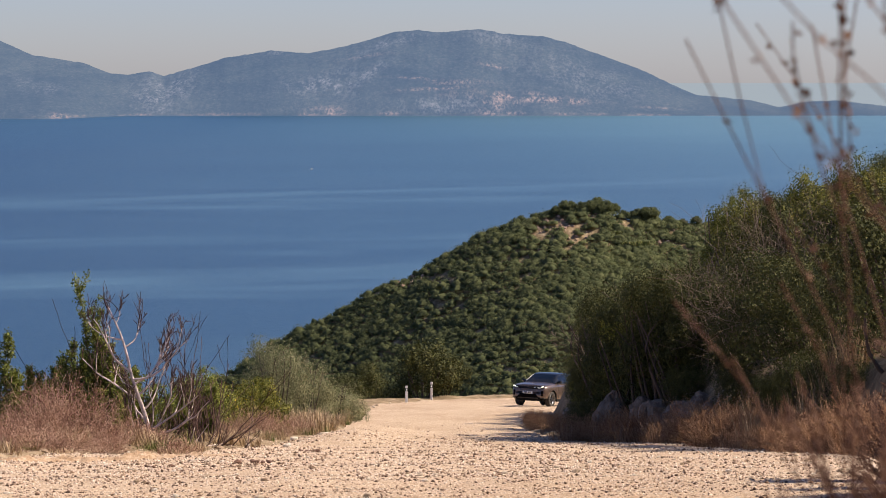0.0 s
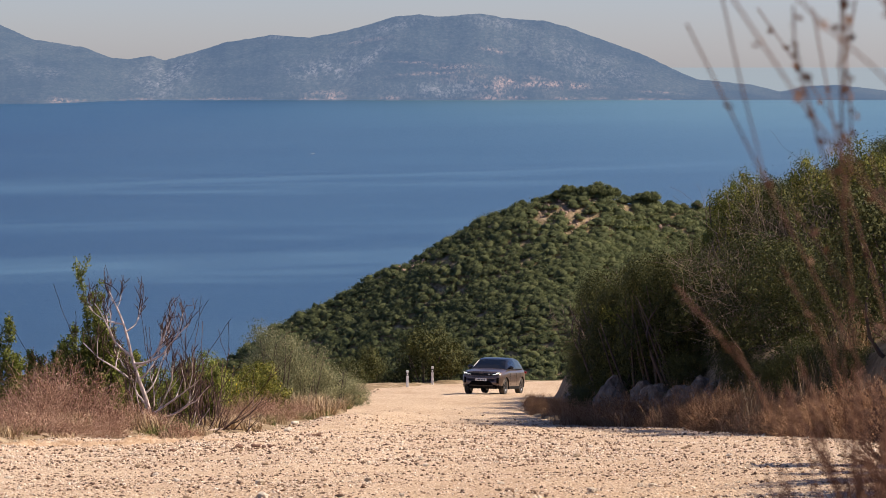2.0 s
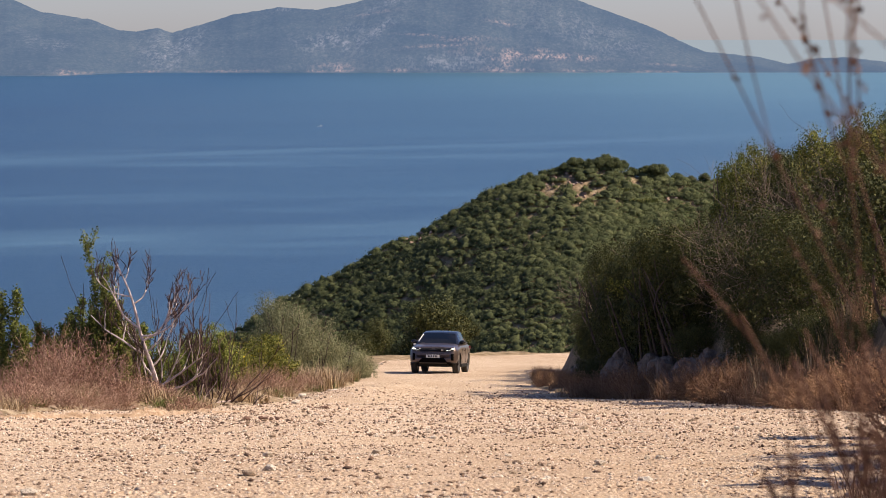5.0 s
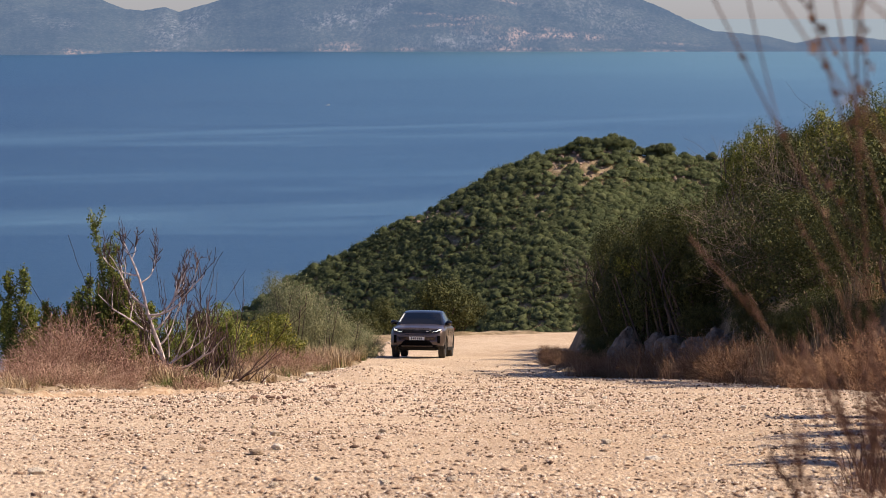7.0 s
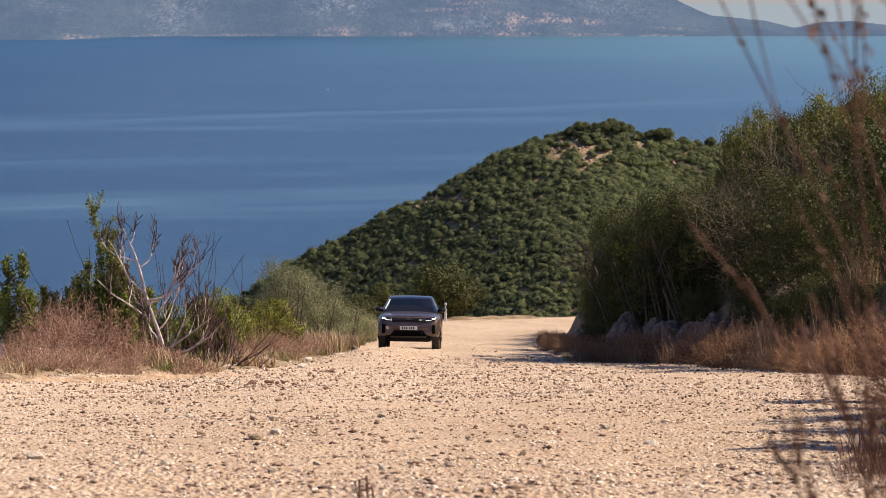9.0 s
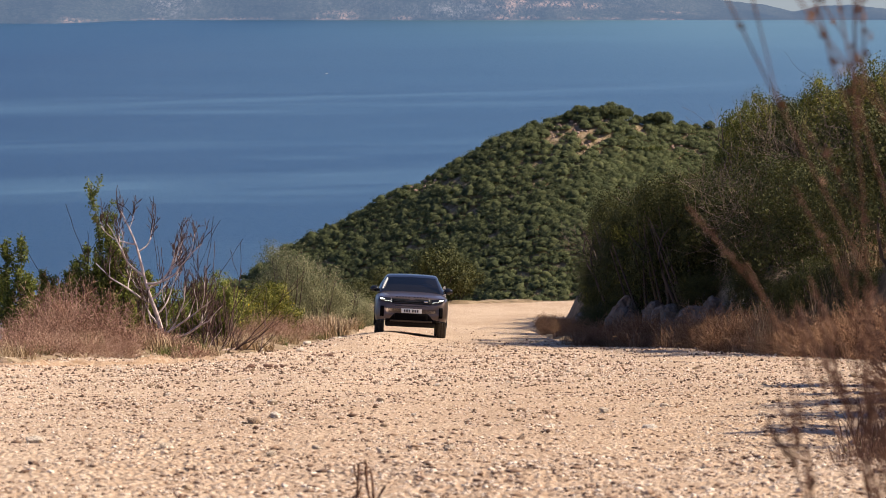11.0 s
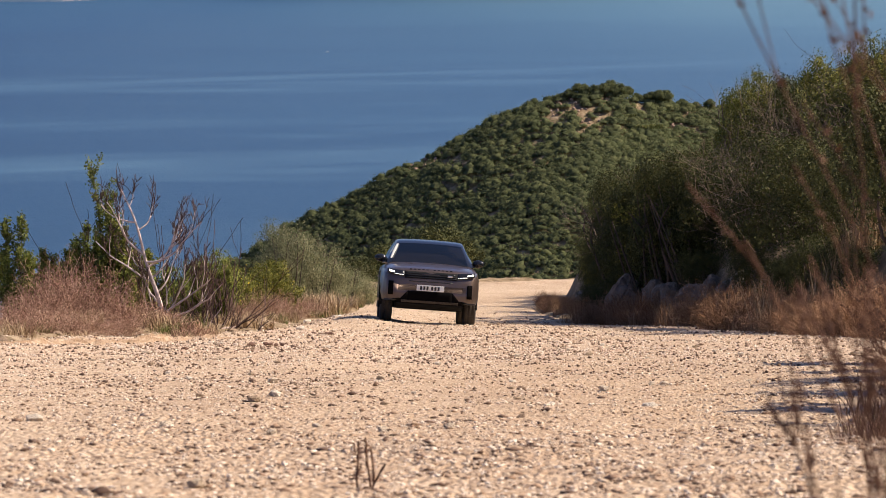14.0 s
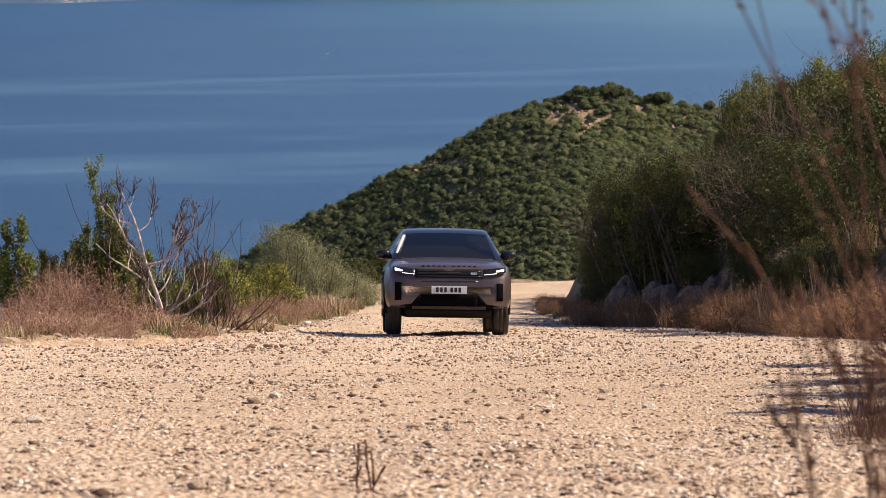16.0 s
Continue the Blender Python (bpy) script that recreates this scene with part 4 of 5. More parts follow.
def build_left_bushes():
    rng = np.random.default_rng(71)
    a = make_bush("olive_bush", "grey-green wild olive bush at the track edge", "bush", 131, 3.0, 2.6, M_GREYLEAF, 19000, 0.05, M_BARK, "olive bushes by the track", blobs=10)
    place(a, at_px(488, 80), 80, 0, 0.75, 1.12)
    copy_to(a, at_px(540, 84), 84, 40, 0.72, 1.0)
    copy_to(a, at_px(590, 92), 92, 80, 0.75, 0.68)
    copy_to(a, at_px(622, 98), 98, 120, 0.55, 0.52)
    copy_to(a, at_px(452, 80), 80, 200, 0.5, 0.75, 0.2)
    copy_to(a, at_px(420, 78), 78, 250, 0.45, 0.6, 0.3)
    y_ = make_bush("flowering_bush", "bright green bush dotted with yellow flowers", "bush", 133, 1.7, 1.4, M_GREENLEAF, 9000, 0.045, group="flowering bushes by the track", blobs=7)
    p = rng.normal(size=(60, 3))
    p = p / np.linalg.norm(p, axis=1)[:, None] * [0.7, 0.7, 0.5] + [0, 0, 0.85]
    v, f = leaf_quads(rng, p, rng.normal(size=p.shape), 0.032, 0.03)
    part("flower_cover", mesh_from("flower_cover", v, f, M_YELLOW), y_, "small yellow flowers", "stuff")
    place(y_, at_px(440, 62), 62)
    copy_to(y_, at_px(405, 60), 60, 90, 0.8, 0.9)
    copy_to(y_, at_px(370, 56), 56, 160, 0.8, 0.9, 0.2)
    b = make_bush("round_bush", "dark green round bush behind the marker posts", "bush", 132, 3.6, 2.7, M_DARKLEAF, 8000, 0.12, group="round bushes beyond the posts", blobs=9)
    place(b, at_px(748, 158), 158, 0, 1.2, 1.2)
    copy_to(b, at_px(786, 159), 159, 40, 0.75, 0.95)
    copy_to(b, at_px(698, 160), 160, 120, 0.95, 1.1)
    copy_to(b, at_px(648, 152), 152, 200, 0.7, 0.8)
    copy_to(b, at_px(610, 150), 150, 230, 0.7, 0.75, 0.3)
    for px in range(815, 1050, 24):
        copy_to(b, at_px(px, 182), 182 + rng.uniform(-2, 3), px, rng.uniform(0.65, 0.9), rng.uniform(0.55, 0.8), -1.2)


def make_post():
    post = new("marker_post")
    white, black = plain("white_post_paint", (0.7, 0.68, 0.64), 0.6, grain=9, amount=0.15), plain("black_post_band", (0.03, 0.03, 0.03), 0.5)
    for name, z, h, mat, w in (("shaft", 0.33, 0.72, white, 0.125), ("band", 0.765, 0.15, black, 0.128), ("head", 0.90, 0.12, white, 0.125)):
        bm = bmesh.new()
        bmesh.ops.create_cube(bm, size=1, matrix=Matrix.Translation((0, 0, z)) @ Matrix.Diagonal((w, w * 0.9, h, 1)))
        bmesh.ops.bevel(bm, geom=bm.edges[:], offset=0.012, segments=2, affect="EDGES")
        me = bpy.data.meshes.new(name)
        bm.to_mesh(me)
        bm.free()
        me.materials.append(mat)
        part(name, me, post, "white painted concrete" if mat is white else "black band")
    me = mesh_from("reflector", [(-0.035, -0.062, 0.72), (0.035, -0.062, 0.72), (0.035, -0.062, 0.80), (-0.035, -0.062, 0.80), (-0.035, -0.05, 0.72), (0.035, -0.05, 0.72), (0.035, -0.05, 0.80), (-0.035, -0.05, 0.80)], [(0, 1, 2, 3), (0, 4, 5, 1), (1, 5, 6, 2), (2, 6, 7, 3), (3, 7, 4, 0)], white)
    part("reflector", me, post)
    return tagged(post, "white roadside marker post with a black band", "post", "marker posts at the bend")


def build_posts():
    post = make_post()
    place(post, at_px(719, 146.3), 146.3, 10, 1.0, 1.06, 0.0)
    copy_to(post, at_px(763.5, 152.6), 152.6, -5, 1.0, 1.2, 0.0)


def build_foreground():
    """Dry budding shrubs right beside the camera, thrown out of focus."""
    rng = np.random.default_rng(81)

    def twig_shrub(limbs, buds, label, base=0.16, thick=0.0085, bud=0.02, fork=0.5, bend=0.07):
        paths = []
        for d, L, kids in limbs:
            paths += grow(rng, (rng.normal() * base, rng.normal() * base, -0.05), d, L, thick, 2, 0.10, kids, fork, 0.55 if fork > 0.4 else 0.42, bend)
        root = new("budding_shrub")
        V, Fc = tubes(paths, 4)
        part("branchwork", mesh_from("branchwork", V, Fc, M_TWIG), root)
        pts = []
        for q in paths:
            for (p0, _), (p1, _) in zip(q[2:], q[3:]):
                pts += [p0 + (p1 - p0) * s for s in (0.0, 0.5)]
        pts = np.repeat(np.array(pts), buds, 0)
        pts = pts + rng.normal(size=pts.shape) * 0.007
        v, f = leaf_quads(rng, pts, rng.normal(size=pts.shape), bud, bud * 0.7)
        part("bud_cover", mesh_from("bud_cover", v, f, M_TWIG), root, kind="stuff")
        return tagged(root, label, "shrub", "dry shrubs beside the camera")

    wands = [((-0.50, 0.05, 1), 2.6, 3), ((-0.40, -0.1, 1), 2.6, 3), ((-0.30, 0.0, 1), 2.6, 3)]
    main = twig_shrub(wands, 2, "budding reddish-brown dry shrub leaning over the track", 0.08, 0.0044, 0.025, 0.42, 0.10)
    place(main, 0.68, 2.6, 0, 0.40, 0.40, 0.0)
    low_wands = [((rng.normal() * 0.05 - 0.03, rng.normal() * 0.08, 1), rng.uniform(1.0, 1.55), 3) for _ in range(6)]
    second = twig_shrub(low_wands, 2, "thin reddish-brown dry shrub close to the camera", 0.16, 0.0036, 0.014, 0.3, 0.06)
    place(second, 0.50, 2.75, 0, 0.42, 0.42, 0.0)
    copy_to(second, 0.545, 2.9, 20, 0.36, 0.44, 0.0)
    copy_to(second, 0.455, 2.4, -15, 0.24, 0.30, 0.0)
    thick = [((rng.normal() * 0.3 - 0.05, rng.normal() * 0.3, 1), rng.uniform(0.8, 1.4), 4) for _ in range(12)]
    low = twig_shrub(thick, 4, "dense reddish-brown dry shrub beside the track", 0.2)
    place(low, 2.6, 11.3, 0, 1.0, 0.8, 0.0)
    copy_to(low, 2.35, 9.9, 190, 1.1, 0.75, 0)
    copy_to(low, 3.0, 13.4, 250, 1.1, 0.8, 0)
    copy_to(low, 2.0, 10.8, 110, 0.5, 0.5, 0)
    copy_to(low, 1.58, 9.0, 40, 0.3, 0.32, 0)
    for x, y, q in ((2.35, 12.6, 0.65), (1.84, 10.2, 0.4), (2.05, 11.6, 0.5), (2.35, 13.4, 0.6), (1.46, 8.5, 0.24), (1.58, 8.9, 0.32)):
        copy_to(low, x, y, x * 400, q, q * 0.95, 0)
    copy_to(low, 3.6, 16.4, 20, 1.2, 0.8, 0)
    shade = make_bush("roadside_bush", "dense dark green bush beside the track", "bush", 405, 1.7, 2.0, M_DARKLEAF, 9000, 0.075, group="bushes beside the camera", blobs=8)
    place(shade, 3.4, 12.0, 0, 1.0, 1.05)
    copy_to(shade, 3.6, 14.6, 100, 1.0, 1.1)
    copy_to(shade, 4.1, 18.0, 200, 1.0, 1.12)
    copy_to(shade, 3.75, 16.2, 140, 0.9, 1.2)
    copy_to(shade, 4.5, 20.2, 260, 1.0, 1.25)
    weed = make_tuft("dry_weed", 402, 110, 0.13, 0.26, M_TWIG, "thin dry weed stalks near the camera", "weeds near the camera", 0.006, 0.7)
    place(weed, 1.22, 8.2, 0, 1, 1, 0)
    for x, y, s in ((1.3, 8.8, 1.2), (1.4, 8.4, 1.3), (1.15, 7.6, 0.9), (1.45, 9.3, 1.2), (1.1, 8.6, 0.7), (-0.36, 6.2, 0.6), (-0.26, 6.1, 0.6), (1.34, 8.6, 1.0), (1.46, 9.3, 1.1), (1.6, 10.2, 1.3), (1.75, 11.2, 1.5)):
        copy_to(weed, x, y, x * 200, s, s, 0)
    n = make_tuft("green_weed", 403, 90, 0.10, 0.14, M_GRASS, "small green weed tuft near the camera", "weeds near the camera", 0.008, 0.8)
    place(n, 1.27, 8.3, 0, 1, 1, 0)
    copy_to(n, 1.2, 7.9, 60, 0.8, 0.8, 0)
    for x, y, q in ((1.5, 9.5, 1.2), (1.36, 8.9, 1.2), (1.3, 8.6, 1.0), (1.42, 9.0, 1.3), (1.62, 10.3, 1.5)):
        copy_to(n, x, y, x * 90, q, q * 1.3, 0)
    sprig = []
    for _ in range(3):
        sprig += grow(rng, (rng.normal() * 0.006, 0, -0.03), (rng.normal() * 0.04, rng.normal() * 0.04, 1), 0.22, 0.003, 1, 0.2, 5, 0.45, 0.2)
    V, Fc = tubes(sprig, 4)
    sp = tagged(new("dry_sprig", mesh_from("dry_sprig", V, Fc, M_TWIG)), "dry reddish-brown weed sprig in the gravel", "weed", "sprigs in the gravel")
    place(sp, -0.203, 6.6, 0, 1.0, 1.3, 0.0)
    copy_to(sp, -0.255, 5.7, 80, 1.0, 0.6, 0.0)
    copy_to(sp, -0.36, 5.5, 10, 1.1, 0.5, 0.0)


def pebble_material(name, stops):
    m, nt, b = material(name, 0.9, spec=0.2)
    nt.links.new(ramp(nt, island(nt), stops), b.inputs["Base Color"])
    bump(nt, b, noise_tex(nt, 60, 4), 0.3, 0.005)
    return m


def road_top(x, y):
    return road_z(y) + rut(x, y) + 0.03 * fbm(x * 0.8, y * 0.5, 4, 21) + 0.012 * vnoise(x * 5, y * 5, 22)


def build_soil():
    """A low scraped heap of reddish soil and a few clods on the shoulder."""
    rng = np.random.default_rng(95)
    m, nt, b = material("reddish_soil", 0.95, spec=0.1)
    col = ramp(nt, noise_tex(nt, 7, 8), [(0.3, (0.26, 0.155, 0.09)), (0.5, (0.43, 0.29, 0.18)), (0.7, (0.60, 0.46, 0.33))])
    nt.links.new(col, b.inputs["Base Color"])
    bump(nt, b, noise_tex(nt, 22, 6), 0.8, 0.04)
    U, W = np.meshgrid(np.linspace(0, 1, 90), np.linspace(-1, 1, 24), indexing="ij")
    Y = 30.5 + 6.0 * U + 1.5 * W
    X = -5.6 + 3.4 * U + 0.3 * W
    fade = np.sin(np.pi * np.clip(U, 0, 1)) ** 0.5 * (1 - W ** 2)
    Z = road_z(Y) - 0.05 + 0.085 * fade + 0.06 * fade * fbm(X * 4, Y * 4, 5, 96, 0.65)
    ob = new("soil_berm", mesh_from("soil_berm", np.stack([X, Y, Z], -1).reshape(-1, 3), grid_faces(90, 24), m, shade_smooth=True))
    tagged(ob, "low heap of reddish soil scraped to the shoulder", "soil", kind="structure")
    dark = plain("red_brown_clod", (0.16, 0.085, 0.055), 0.95, grain=6, amount=0.5, relief=0.5)
    clod = rock_mesh(9, dark)
    for px, y in ((530, 40.5), (542, 40.2), (553, 40.6), (548, 40.0), (560, 40.4), (452, 30.6), (463, 30.2), (474, 30.5), (445, 30.9), (418, 30.4), (300, 27.5), (690, 34.0)):
        o = new("clod", clod)
        k = rng.uniform(0.035, 0.085)
        o.matrix_basis = pose(at_px(px, y), y, float(road_z(y)) + 0.02, 0, 0, rng.uniform(0, 360)) @ Matrix.Diagonal((k * 1.5, k, k * 0.6, 1))
        tagged(o, "dark red-brown soil clod on the track", "clod", "soil clods on the track")


def scatter_stones(rng, n, far, grow_by, mat, name, label):
    """Loose angular stones over the track, one mesh."""
    y = 5.0 * (far / 5.0) ** rng.random(n)
    x = y * rng.uniform(-0.172, 0.172, n)
    s = np.maximum(0.004 + 0.011 * rng.random(n) ** 3, y * np.interp(y, [35, 70], [0.00056, 0.00030])) * grow_by(n)
    ok = (x > left_edge(y) - 1.5) & (x < right_edge(y) + 0.1) & (rng.random(n) < 0.75 + 0.4 * vnoise(x * 0.7, y * 0.25, 93)) & (rng.random(n) > 0.85 * smooth(y, 45, 85))
    x, y, s = x[ok], y[ok], s[ok]
    n = len(x)
    octa = np.array([(1, 0, 0), (0, 1, 0), (-1, 0, 0), (0, -1, 0), (0, 0, 1), (0, 0, -1)], float)
    v = octa[None] * rng.uniform(0.6, 1.3, (n, 6, 1)) + rng.normal(size=(n, 6, 3)) * 0.22
    a = rng.uniform(0, 2 * np.pi, n)
    c, q = np.cos(a)[:, None], np.sin(a)[:, None]
    v = np.stack([v[..., 0] * c - v[..., 1] * q, v[..., 0] * q + v[..., 1] * c, v[..., 2] * np.interp(y, [8, 24], [0.36, 0.8])[:, None]], -1) * s[:, None, None] * 0.8
    lie = np.where(x < left_edge(y) + 0.1, land_z(x, y), road_top(x, y))
    v = v + np.stack([x, y, lie + 0.12 * s], 1)[:, None]
    t = np.array([(0, 1, 4), (1, 2, 4), (2, 3, 4), (3, 0, 4), (1, 0, 5), (2, 1, 5), (3, 2, 5), (0, 3, 5)])
    f = (t[None] + 6 * np.arange(n)[:, None, None]).reshape(-1, 3)
    tagged(new(name, mesh_from(name, v.reshape(-1, 3), f, mat)), label, "gravel", kind="stuff")


def build_gravel():
    rng = np.random.default_rng(91)
    pale = pebble_material("pale_gravel_stone", [(0.0, (0.42, 0.29, 0.20)), (0.25, (0.60, 0.465, 0.34)), (0.7, (0.74, 0.60, 0.465)), (1.0, (0.84, 0.73, 0.60))])
    # dark brown stones; many of them stand for specks of shade in the gravel
    brown = pebble_material("brown_stone_and_shade_speck", [(0.0, (0.09, 0.055, 0.04)), (0.4, (0.17, 0.105, 0.07)), (0.75, (0.32, 0.205, 0.13)), (1.0, (0.54, 0.40, 0.29))])
    scatter_stones(rng, 80000, 95.0, lambda n: rng.uniform(0.75, 1.15, n), pale, "loose_gravel", "loose pale angular gravel scattered over the track")
    scatter_stones(rng, 62000, 95.0, lambda n: 0.6 + 1.4 * rng.random(n) ** 3, brown, "loose_stones", "darker brown stones loose on the track, many standing for specks of shade")
    # larger stones, single
    mo, nt, b = material("track_stone", 0.9, spec=0.2)
    info = nt.nodes.new("ShaderNodeObjectInfo")
    nt.links.new(ramp(nt, info.outputs["Random"], [(0.0, (0.20, 0.13, 0.09)), (0.25, (0.36, 0.26, 0.17)), (0.6, (0.52, 0.42, 0.31)), (1.0, (0.68, 0.6, 0.5))]), b.inputs["Base Color"])
    bump(nt, b, noise_tex(nt, 8, 6), 0.6, 0.05)
    shapes = []
    for k in range(5):
        bm = bmesh.new()
        bmesh.ops.create_icosphere(bm, subdivisions=1, radius=0.5)
        for vv in bm.verts:
            vv.co *= 1 + rng.normal() * 0.16
            vv.co.z *= 0.65
        me = bpy.data.meshes.new("stone")
        bm.to_mesh(me)
        bm.free()
        me.materials.append(mo)
        shapes.append(me)
    for k in range(300):
        if k < 210:
            yy = math.sqrt(rng.uniform(6.0 ** 2, 40.0 ** 2))
            xx, size = yy * rng.uniform(-0.16, 0.15), rng.uniform(0.03, 0.06)
        else:
            yy = rng.uniform(38, 150)
            yy = rng.uniform(31, 45) if k % 3 == 0 else yy
            xx, size = float(left_edge(yy)) + rng.uniform(-0.9, 0.7), rng.uniform(0.04, 0.15)
        o = new("stone", shapes[k % 5])
        o.parent = road
        o.matrix_basis = pose(xx, yy, float(road_top(xx, yy)) + 0.18 * size, rng.uniform(-20, 20), rng.uniform(-20, 20), rng.uniform(0, 360)) @ Matrix.Diagonal((size * 1.2, size, size, 1))


build_headland_scrub()
build_headland_top()
build_bank_bushes()
build_bank_foot()
build_left_bushes()
build_left_verge()
build_posts()
build_foreground()
build_soil()
build_gravel()

# ---- the car ----
def flake_paint():
    m, nt, b = material("bronze_grey_metallic_paint", 0.34, 0.7)
    n = noise_tex(nt, 260, 3)
    nt.links.new(ramp(nt, n, [(0.3, (0.112, 0.078, 0.062)), (0.7, (0.148, 0.104, 0.083))]), b.inputs["Base Color"])
    b.inputs["Coat Weight"].default_value, b.inputs["Coat Roughness"].default_value = 0.7, 0.10
    dust = noise_tex(nt, 3.0, 6)
    nt.links.new(ramp(nt, dust, [(0.35, (0.34, 0.34, 0.34)), (0.7, (0.5, 0.5, 0.5))]), b.inputs["Roughness"])
    return m


def car_glass():
    m, nt, b = material("tinted_car_glass", 0.02)
    b.inputs["Base Color"].default_value = (0.022, 0.030, 0.038, 1)
    b.inputs["Transmission Weight"].default_value = 0.85
    return m


def glow(name, colour, strength):
    m, nt, b = material(name, 0.2)
    b.inputs["Base Color"].default_value = (0.8, 0.8, 0.8, 1)
    b.inputs["Emission Color"].default_value = (*colour, 1)
    b.inputs["Emission Strength"].default_value = strength
    return m


M_PAINT, M_GLASS = flake_paint(), car_glass()
M_BLACK = plain("gloss_black_trim", (0.012, 0.012, 0.014), 0.18, grain=60)
M_MATT = plain("matt_black_plastic", (0.010, 0.0098, 0.0095), 0.85, grain=60, spec=0.15)
# near-black panels painting the shade inside the recessed bumper openings
M_VOID = plain("opening_shade_black", (0.006, 0.0055, 0.0055), 1.0, grain=60, spec=0.0)
M_TYRE = plain("dusty_tyre_rubber", (0.045, 0.038, 0.032), 0.9, grain=30, amount=0.4)
M_RIM = plain("dark_alloy", (0.10, 0.10, 0.105), 0.35, 0.9, grain=60)
M_SEAT = plain("dark_leather", (0.02, 0.02, 0.022), 0.6, grain=60)
M_PLATE = plain("white_plate", (0.72, 0.72, 0.70), 0.4, grain=80, amount=0.05)
M_INK = plain("black_ink", (0.015, 0.015, 0.015), 0.5, grain=80)
M_CHROME = plain("satin_silver", (0.6, 0.6, 0.6), 0.25, 0.9, grain=80, amount=0.08)
M_LAMP = glow("lit_headlamp", (1.0, 0.92, 0.66), 2.6)
M_DRL = glow("lit_running_light", (1.0, 0.97, 0.88), 1.0)

NOSE_Y, TAIL_Y, AXLE, WHEEL_R, TRACK = -2.18, 2.19, 1.34, 0.37, 0.80
W_Y, W_V = [-2.18, -2.15, -2.10, -2.0, -1.85, -1.5, -1.0, 0, 1.2, 1.7, 2.0, 2.12, 2.19], [0.62, 0.74, 0.83, 0.895, 0.93, 0.95, 0.95, 0.945, 0.955, 0.94, 0.89, 0.82, 0.70]
TOP_Y, TOP_V = [-2.18, -2.15, -2.10, -2.04, -1.9, -1.5, -0.95, 0.5, 1.9, 2.1, 2.19], [0.83, 0.92, 0.99, 1.025, 1.06, 1.115, 1.16, 1.16, 1.17, 1.12, 1.0]
LOW_Y, LOW_V = [-2.18, -2.12, -2.0, -1.78, -0.9, 0.9, 1.8, 2.1, 2.19], [0.46, 0.42, 0.41, 0.42, 0.27, 0.28, 0.30, 0.36, 0.48]


def car_low(y):
    z = np.interp(y, LOW_Y, LOW_V)
    for a in (-AXLE, AXLE):
        d = np.abs(y - a)
        z = np.where(d < 0.43, np.maximum(z, WHEEL_R + np.sqrt(np.maximum(0.43 ** 2 - d ** 2, 0))), z)
    return z


def car_body_mesh():
    ys = np.unique(np.concatenate([np.linspace(-2.18, -1.8, 14), np.linspace(-1.8, -0.88, 26), np.linspace(-0.88, 0.88, 12), np.linspace(0.88, 1.8, 26), np.linspace(1.8, 2.19, 12)]))
    w, top, low = np.interp(ys, W_Y, W_V), np.interp(ys, TOP_Y, TOP_V), car_low(ys)
    fx = np.array([0, 0.3, 0.55, 0.78, 0.90, 0.965, 0.99, 1.0, 1.0, 0.985, 0.965])
    half = []
    for i, y in enumerate(ys):
        t, l = top[i], low[i]
        z = np.array([t + 0.012, t + 0.010, t, t - 0.022, t - 0.055, t - 0.12, t - 0.22, 0.72, 0.55, l + 0.06, l])
        z = np.maximum(z, l + np.linspace(0.03, 0, 11))
        half.append(np.stack([fx * w[i], np.full(11, y), z], 1))
    half = np.array(half)
    full = np.concatenate([half[:, ::-1] * [-1, 1, 1], half[:, 1:]], 1)
    n, k = full.shape[:2]
    V, Fc = full.reshape(-1, 3), grid_faces(n, k)
    caps = [[j, j + 1, k - 2 - j, k - 1 - j] for j in range(k // 2)]
    caps = np.array(caps)
    back = caps[:, ::-1] + (n - 1) * k
    return mesh_from("body", V, np.concatenate([Fc, caps, back]), M_PAINT, shade_smooth=True)


def nose(x, z):
    """Where the front skin lies."""
    a = np.interp(np.abs(x), [0.0, 0.62, 0.74, 0.83, 0.895, 0.93, 0.95], [-2.18, -2.18, -2.15, -2.10, -2.0, -1.85, -1.5])
    b = np.interp(z, [0.28, 0.34, 0.44, 0.83, 0.92, 0.99, 1.025, 1.055], [-2.0, -2.12, -2.18, -2.18, -2.15, -2.10, -2.04, -1.9])
    return np.maximum(a, b)


def front_panel(name, x0, x1, lo, hi, mat, parent, proud=0.01, n=12, label=""):
    """A panel on the nose between two edges; lo and hi are heights at x0 and x1."""
    xs = np.linspace(x0, x1, n)
    rows = 5
    F = []
    for j in range(rows):
        z = (lo[0] + (lo[1] - lo[0]) * (xs - x0) / (x1 - x0)) * (1 - j / (rows - 1)) + (hi[0] + (hi[1] - hi[0]) * (xs - x0) / (x1 - x0)) * j / (rows - 1)
        z = z + 0.045 * smooth(z, 0.42, 0.56)
        F.append(np.stack([xs, nose(xs, z) - proud, z], 1))
    front = np.array(F)
    back = front + [0, 0.05, 0]
    V = np.concatenate([front.reshape(-1, 3), back.reshape(-1, 3)])
    f = grid_faces(rows, n)
    off = rows * n
    b = f[:, ::-1] + off
    ring = [j for j in range(n)] + [j * n + n - 1 for j in range(1, rows)] + [(rows - 1) * n + j for j in range(n - 2, -1, -1)] + [j * n for j in range(rows - 2, 0, -1)]
    side = [[ring[i], ring[(i + 1) % len(ring)], ring[(i + 1) % len(ring)] + off, ring[i] + off] for i in range(len(ring))]
    return part(name, mesh_from(name, V, np.concatenate([f, b, np.array(side)]), mat), parent, label)


